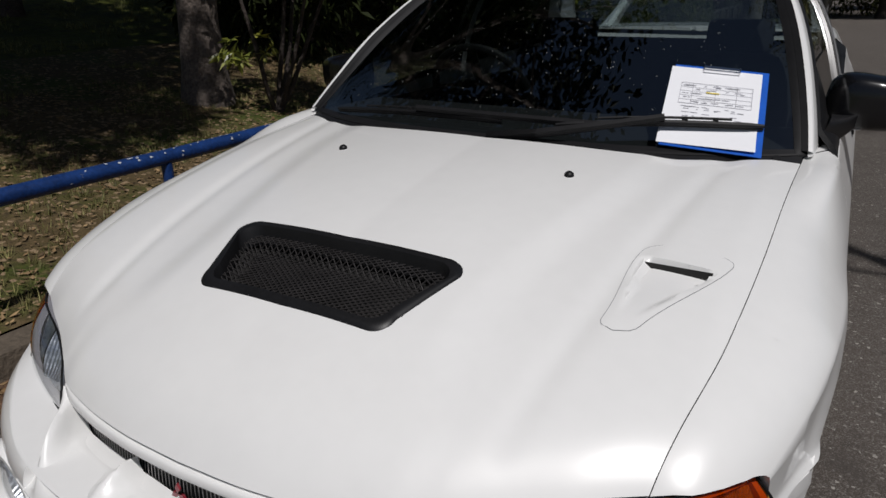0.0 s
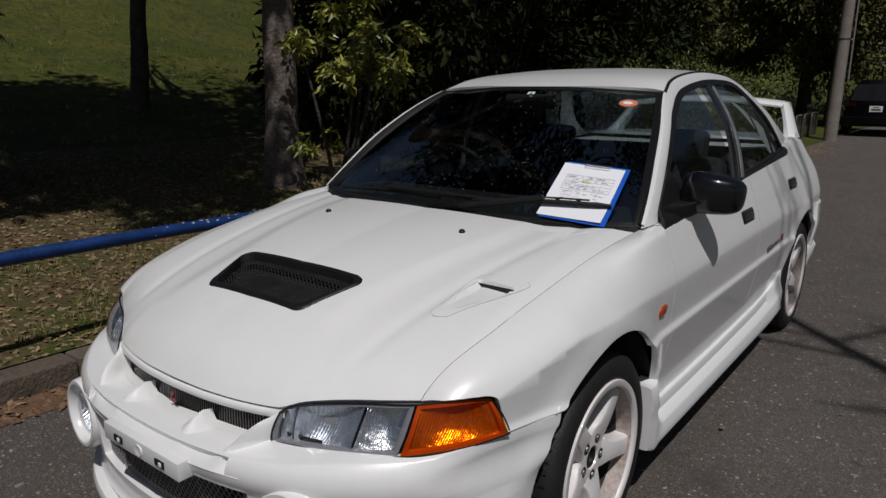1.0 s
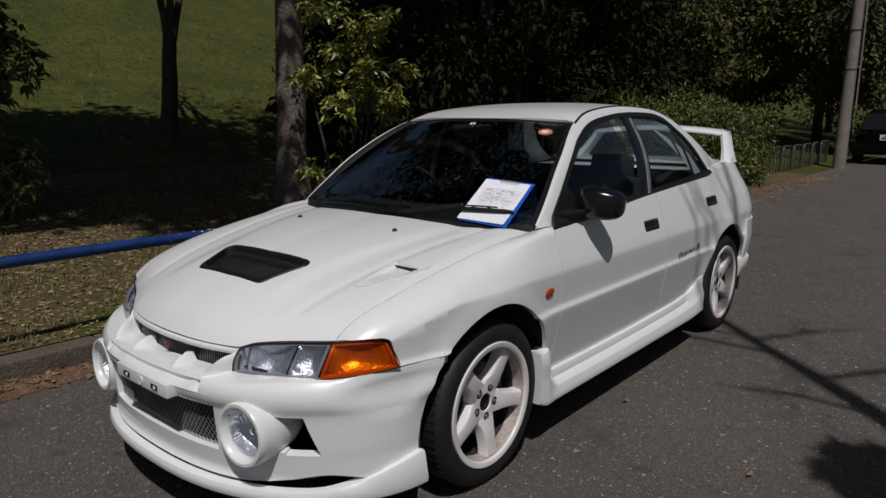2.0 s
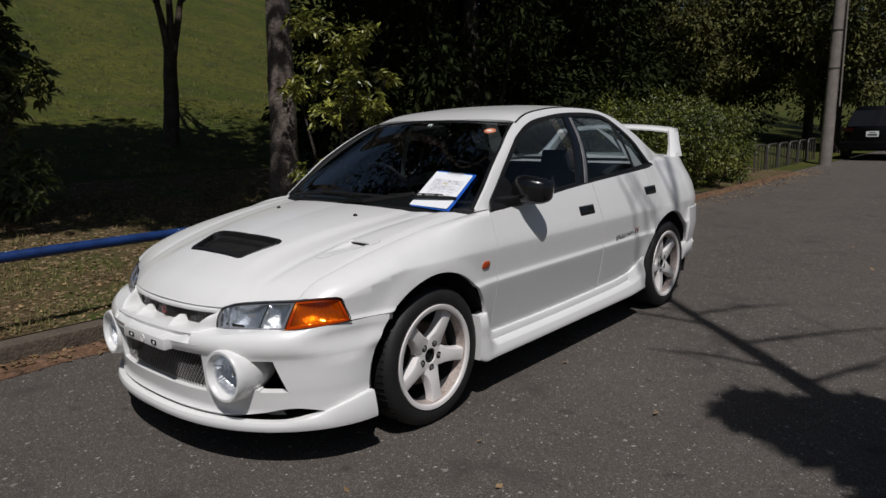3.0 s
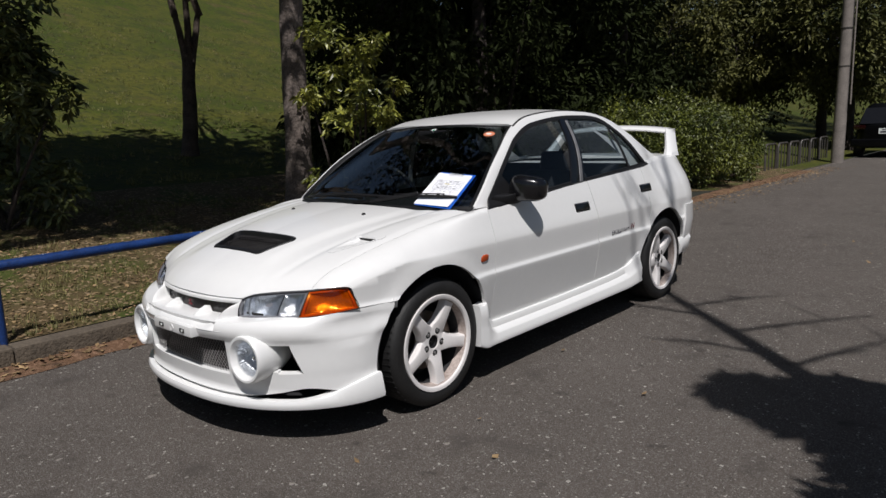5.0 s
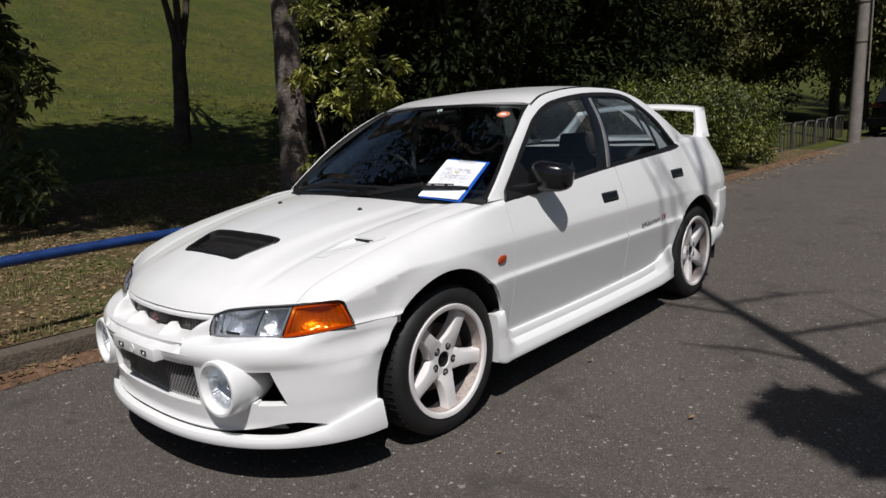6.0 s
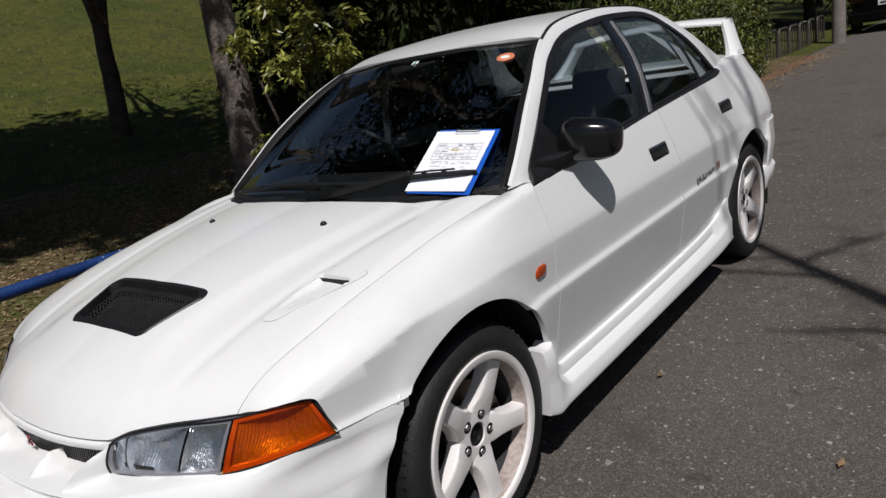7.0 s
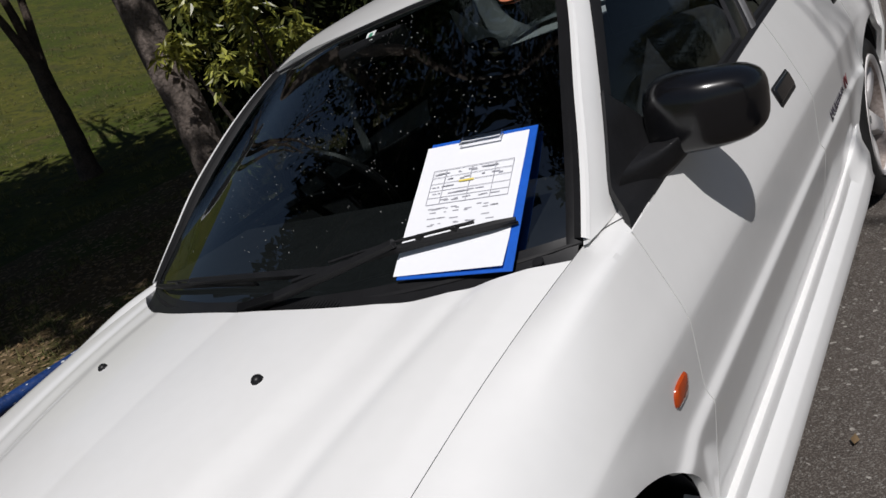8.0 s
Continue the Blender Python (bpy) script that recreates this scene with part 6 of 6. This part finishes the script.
# ---- black car parked further along ----
def build_suv():
    suv = thing("parked_car", (-0.93, 23.5, 0), label="black sport utility car parked by the roadside", category="car")
    cx, y0 = -0.93, 21.85
    body = curve((0.30, 0.86), (0.5, 0.90), (0.85, 0.90), (1.0, 0.86), (1.35, 0.72), (1.58, 0.60), (1.63, 0.50))
    rows = []
    for z in (0.30, 0.42, 0.55, 0.75, 0.92, 1.0, 1.2, 1.4, 1.55, 1.61, 1.63):
        w = body(z)
        slope = 0.0 if z < 0.95 else (z - 0.95) * 0.55
        front = 4.3 if z < 1.0 else (4.3 - (z - 1.0) * 2.6)
        ring = []
        for k in range(40):
            a = 2 * math.pi * k / 40
            sx, sy = math.copysign(abs(math.sin(a)) ** 0.45, math.sin(a)), math.copysign(abs(math.cos(a)) ** 0.45, math.cos(a))
            ring.append((cx + w * sx, y0 + slope + (front - slope) * (0.5 - 0.5 * sy), z))
        rows.append(ring)
    bm = sheet(rows, close=True)
    bm.faces.new([bm.verts.new(p) for p in rows[-1]])
    part("body", bm, SUV_PAINT, suv)
    win = sheet([[(cx + u * (0.66 - 0.10 * t), y0 + 0.012 + (0.02 + 0.26 * t), 1.03 + 0.47 * t) for u in ramp(-1, 1, 8)] for t in ramp(0, 1, 4)])
    part("rear_window", win, GLOSS_BLACK, suv)
    for s in (1, -1):
        part("tail_lamp", box((0.34, 0.06, 0.13), (cx + s * 0.66, y0 + 0.035, 0.93), (0, 0, s * 14), 0.03, 2), TAIL_RED, suv, "dark red tail lamp")
        w = thing("wheel", (cx + s * 0.78, y0 + 0.85, 0.34))
        w.parent = suv
        w.matrix_parent_inverse = world_of(suv).inverted()
        part("tyre", lathe([(0.2, 0.10), (0.33, 0.11), (0.345, 0.08), (0.345, -0.08), (0.33, -0.11), (0.2, -0.1)], (1, 0, 0), (cx + s * 0.78, y0 + 0.85, 0.345), 32), TYRE, w)
        part("rim", lathe([(0.21, 0.09), (0.12, 0.07), (0.0, 0.08)], (s, 0, 0), (cx + s * 0.78, y0 + 0.85, 0.345), 20), STEEL, w)
    part("rear_bumper", box((1.76, 0.16, 0.24), (cx, y0 + 0.06, 0.46), (0, 0, 0), 0.05, 3), SUV_PAINT, suv)
    plate = part("number_plate", box((0.33, 0.012, 0.165), (cx + 0.02, y0 - 0.012, 0.80), (0, 0, 0), 0.004, 1), STICKER, suv, "white number plate")
    for dx, dz, w, h in ((0, -0.02, 0.24, 0.05), (0, 0.045, 0.16, 0.025)):
        part("plate_bar", box((w, 0.004, h), (cx + 0.02 + dx, y0 - 0.02, 0.80 + dz)), DECAL, plate)


build_suv()


# ---- clipboard under the wiper ----
def build_clipboard():
    o = Vector((0.403, 0.281, 0.923))
    ux = Vector((0.9824, 0.1693, -0.0786)).normalized()
    uy = Vector((-0.107, 0.856, 0.506))
    uy = (uy - ux * uy.dot(ux)).normalized()
    n = ux.cross(uy)
    m = Matrix((ux, uy * 0.98, n)).transposed().to_4x4()
    m.translation = o
    board = thing("clipboard", o, label="blue clipboard with a printed white sheet under the wiper", category="clipboard")

    def lay(bm):
        bmesh.ops.transform(bm, matrix=m, verts=bm.verts)
        return bm

    part("backing", lay(box((0.222, 0.310, 0.003), (0.117, 0.154, 0.000), (0, 0, 0), 0.001, 1)), BLUE_BOARD, board, "blue plastic backing")
    rows = [[(-0.001 + 0.214 * u, 0.006 + 0.294 * v, 0.0028 + 0.006 * max(0, 1 - v * 5) * u + 0.001 * math.sin(5 * v)) for u in ramp(0, 1, 8)] for v in ramp(0, 1, 20)]
    paper = part("paper", lay(sheet(rows)), PAPER, board, "white printed sheet")
    clip = box((0.088, 0.010, 0.004), (0.118, 0.302, 0.006), (0, 0, 0), 0.001, 1)
    clip = tube([(0.076, 0.306, 0.008), (0.076, 0.286, 0.010), (0.160, 0.286, 0.010), (0.160, 0.306, 0.008)], 0.0022, 6, clip)
    part("clip", lay(clip), CHROME, board, "steel spring clip")
    bm = None
    rng = random.Random(3)
    lines = [(0.03, 0.235, 0.165, 0.0012), (0.03, 0.218, 0.165, 0.0009), (0.03, 0.203, 0.165, 0.0009), (0.03, 0.186, 0.165, 0.0009), (0.03, 0.170, 0.165, 0.0009), (0.03, 0.155, 0.165, 0.0012)]
    for x, y, w, h in lines:
        bm = box((w, h, 0.0004), (x + w / 2, y, 0.0046), bm=bm)
    for x in (0.03, 0.058, 0.112, 0.16, 0.195):
        bm = box((0.0009, 0.08, 0.0004), (x, 0.195, 0.0046), bm=bm)
    part("table_rule", lay(bm), INK, paper)
    bm = None
    for _ in range(80):
        x, y, w = rng.uniform(0.034, 0.17), rng.choice([0.227, 0.210, 0.195, 0.178, 0.163, 0.143, 0.135, 0.121, 0.108]), rng.uniform(0.004, 0.018)
        bm = box((min(w, 0.196 - x), 0.0020, 0.0004), (x + min(w, 0.196 - x) / 2, y + rng.uniform(-0.002, 0.002), 0.0046), bm=bm)
    tagged(part("text_bar", lay(bm), INK, paper), kind="stuff")
    part("marked_text", lay(box((0.03, 0.004, 0.0004), (0.105, 0.202, 0.005))), YELLOW_INK, paper)
    return board


build_clipboard()


# ---- markings on the car ----
def place_text(name, body, size, width, m, mat, parent, extrude=0.0012, shear=0.0):
    cu = bpy.data.curves.new(name, "FONT")
    cu.body, cu.size, cu.extrude, cu.shear = body, size, extrude, shear
    cu.resolution_u = 2
    tmp = new("tmp_text", cu)
    me = bpy.data.meshes.new_from_object(tmp)
    bpy.data.objects.remove(tmp)
    me.materials.append(mat)
    wide = max(v.co.x for v in me.vertices) - min(v.co.x for v in me.vertices)
    me.transform(m @ Matrix.Rotation(radians(3), 4, "Z") @ Matrix.Diagonal((width / wide, 1, 1, 1)))
    ob = new(name, me)
    ob.parent = parent
    return ob


def side_matrix(y, z):
    x = side_x(y, z) + 0.005
    lean = math.atan2(side_x(y, z + 0.02) - side_x(y, z - 0.02), 0.04)
    m = Matrix(((0, 0, 1), (1, 0, 0), (0, 1, 0))).to_4x4()
    return Matrix.Translation((x, y, z)) @ Matrix.Rotation(lean, 4, "Y") @ m


place_text("script", "EVOLUTION", 0.046, 0.240, side_matrix(1.690, 0.592), DECAL, car, shear=0.15)
place_text("script", "IV", 0.056, 0.062, side_matrix(1.950, 0.600), RED_DECAL, car, shear=0.15)


def on_glass(u, v, h=0.004):
    p = Vector(front_glass(u, v))
    a, b = Vector(front_glass(u + 0.02, v)), Vector(front_glass(u, v + 0.02))
    ux = (a - p).normalized()
    n = ux.cross(b - p).normalized()
    m = Matrix((ux, n.cross(ux), n)).transposed().to_4x4()
    m.translation = p + n * h
    return m


rng = random.Random(17)
bm = bmesh.new()
for _ in range(620):
    u, v = rng.uniform(-0.85, 0.80), rng.uniform(0.12, 0.97)
    if noise.noise(Vector((u * 3, v * 3, 5))) < rng.uniform(-0.35, 0.35):
        continue
    m, size = on_glass(u, v, 0.0015), rng.uniform(0.0005, 0.0015)
    bm.faces.new([bm.verts.new(m @ Vector((size * math.cos(q) * rng.uniform(0.6, 1.6), size * math.sin(q), 0))) for q in ramp(0, 5.027, 4)])
tagged(part("dust_speck", bm, DUST, car, "pale dust specks on the glass"), kind="stuff")
bm = box((0.032, 0.034, 0.0012), (0, 0, 0), (0, 0, 0), 0.0004, 1)
bmesh.ops.transform(bm, matrix=on_glass(0.0, 0.93), verts=bm.verts)
tag = part("inspection_sticker", bm, STICKER, car, "small square white sticker")
bm = box((0.012, 0.020, 0.0012), (0.002, 0, 0.001))
bmesh.ops.transform(bm, matrix=on_glass(0.0, 0.93), verts=bm.verts)
part("sticker_print", bm, GREEN_INK, tag)
bm = lathe([(0.036, 0), (0.035, 0.0012), (0, 0.0012)], (0, 0, 1), (0, 0, 0), 28)
bmesh.ops.transform(bm, matrix=on_glass(0.815, 0.885) @ Matrix.Diagonal((1, 0.72, 1, 1)), verts=bm.verts)
tag = part("round_sticker", bm, ORANGE_STICKER, car, "round orange sticker")
bm = lathe([(0.020, 0.0012), (0.019, 0.002), (0, 0.002)], (0, 0, 1), (0, 0, 0), 20)
bmesh.ops.transform(bm, matrix=on_glass(0.815, 0.885) @ pose(-0.002, 0, 0) @ Matrix.Diagonal((1, 0.5, 1, 1)), verts=bm.verts)
part("sticker_print", bm, STICKER, tag)


# ---- litter and grass ----
def scatter(name, box_of, count, size, mat, seed, label, lift=0.004, aspect=0.5, keep=None):
    rng = np.random.default_rng(seed)
    x0, x1, y0, y1 = box_of
    vs, fs = [], []
    while len(fs) < count * 2:
        x, y = rng.uniform(x0, x1), rng.uniform(y0, y1)
        if keep and not keep(x, y, rng):
            continue
        z = (land(x, y) + 0.007 if x < -1.70 else 0.134 if x < -1.55 else 0.002 + max(0, 0.03 * (1 - (x + 1.555) / 0.15))) + lift
        a, s = rng.uniform(0, 6.283), size * rng.uniform(0.5, 1.4)
        w = Vector((math.cos(a), math.sin(a), rng.uniform(-0.35, 0.35))) * s
        q = Vector((-math.sin(a), math.cos(a), rng.uniform(-0.3, 0.3))) * s * aspect * 0.5
        c = Vector((x, y, z + rng.uniform(0, 0.012)))
        i = len(vs)
        vs += [c - w * 0.5, c + q, c + w * 0.5 + Vector((0, 0, s * 0.12)), c - q]
        fs += [(i, i + 1, i + 2), (i, i + 2, i + 3)]
    me = bpy.data.meshes.new(name)
    me.from_pydata(vs, [], fs)
    me.materials.append(mat)
    return tagged(new(name, me), label, "litter" if mat is DRY else "grass", kind="stuff")


scatter("leaf_litter", (-4.6, -1.72, -2.6, 5.0), 9500, 0.034, DRY, 1, "dry brown leaves lying on the lawn strip")
scatter("gutter_leaves", (-1.55, -1.36, -3.0, 6.0), 900, 0.045, DRY, 2, "dry leaves gathered in the gutter", keep=lambda x, y, r: r.uniform() < 1.1 - (x + 1.55) / 0.19)
scatter("verge_leaves", (-1.55, -0.7, 7.5, 17.5), 1300, 0.045, DRY, 4, "dry leaves along the road's edge by the hedge", keep=lambda x, y, r: r.uniform() < 1 - (x + 1.55) / 0.85)
scatter("road_leaves", (-1.3, 3.2, -1.6, 6.0), 26, 0.04, DRY, 3, "single dry leaves on the asphalt")


def tufts(name, box_of, count, seed, height):
    rng = np.random.default_rng(seed)
    vs, fs = [], []
    for _ in range(count):
        x, y = rng.uniform(box_of[0], box_of[1]), rng.uniform(box_of[2], box_of[3])
        if noise.noise(Vector((x * 1.7, y * 1.7, 7))) < -0.02:
            continue
        z = land(x, y)
        for _ in range(9):
            a = rng.uniform(0, 6.283)
            d = Vector((math.cos(a), math.sin(a), 0))
            h = height * rng.uniform(0.5, 1.4)
            b = Vector((x, y, z)) + d * rng.uniform(0, 0.03)
            s = Vector((-d.y, d.x, 0)) * 0.0028
            i = len(vs)
            vs += [b - s, b + s, b + d * h * rng.uniform(0.2, 0.7) + Vector((0, 0, h))]
            fs.append((i, i + 1, i + 2))
    me = bpy.data.meshes.new(name)
    me.from_pydata(vs, [], fs)
    me.materials.append(BLADE)
    return tagged(new(name, me), "short grass tufts among the dry leaves", "grass", kind="stuff")


tufts("grass", (-5.2, -1.74, -2.6, 6.0), 5200, 5, 0.045)
tufts("grass", (-22.0, -6.0, -3.0, 14.0), 14000, 6, 0.065)
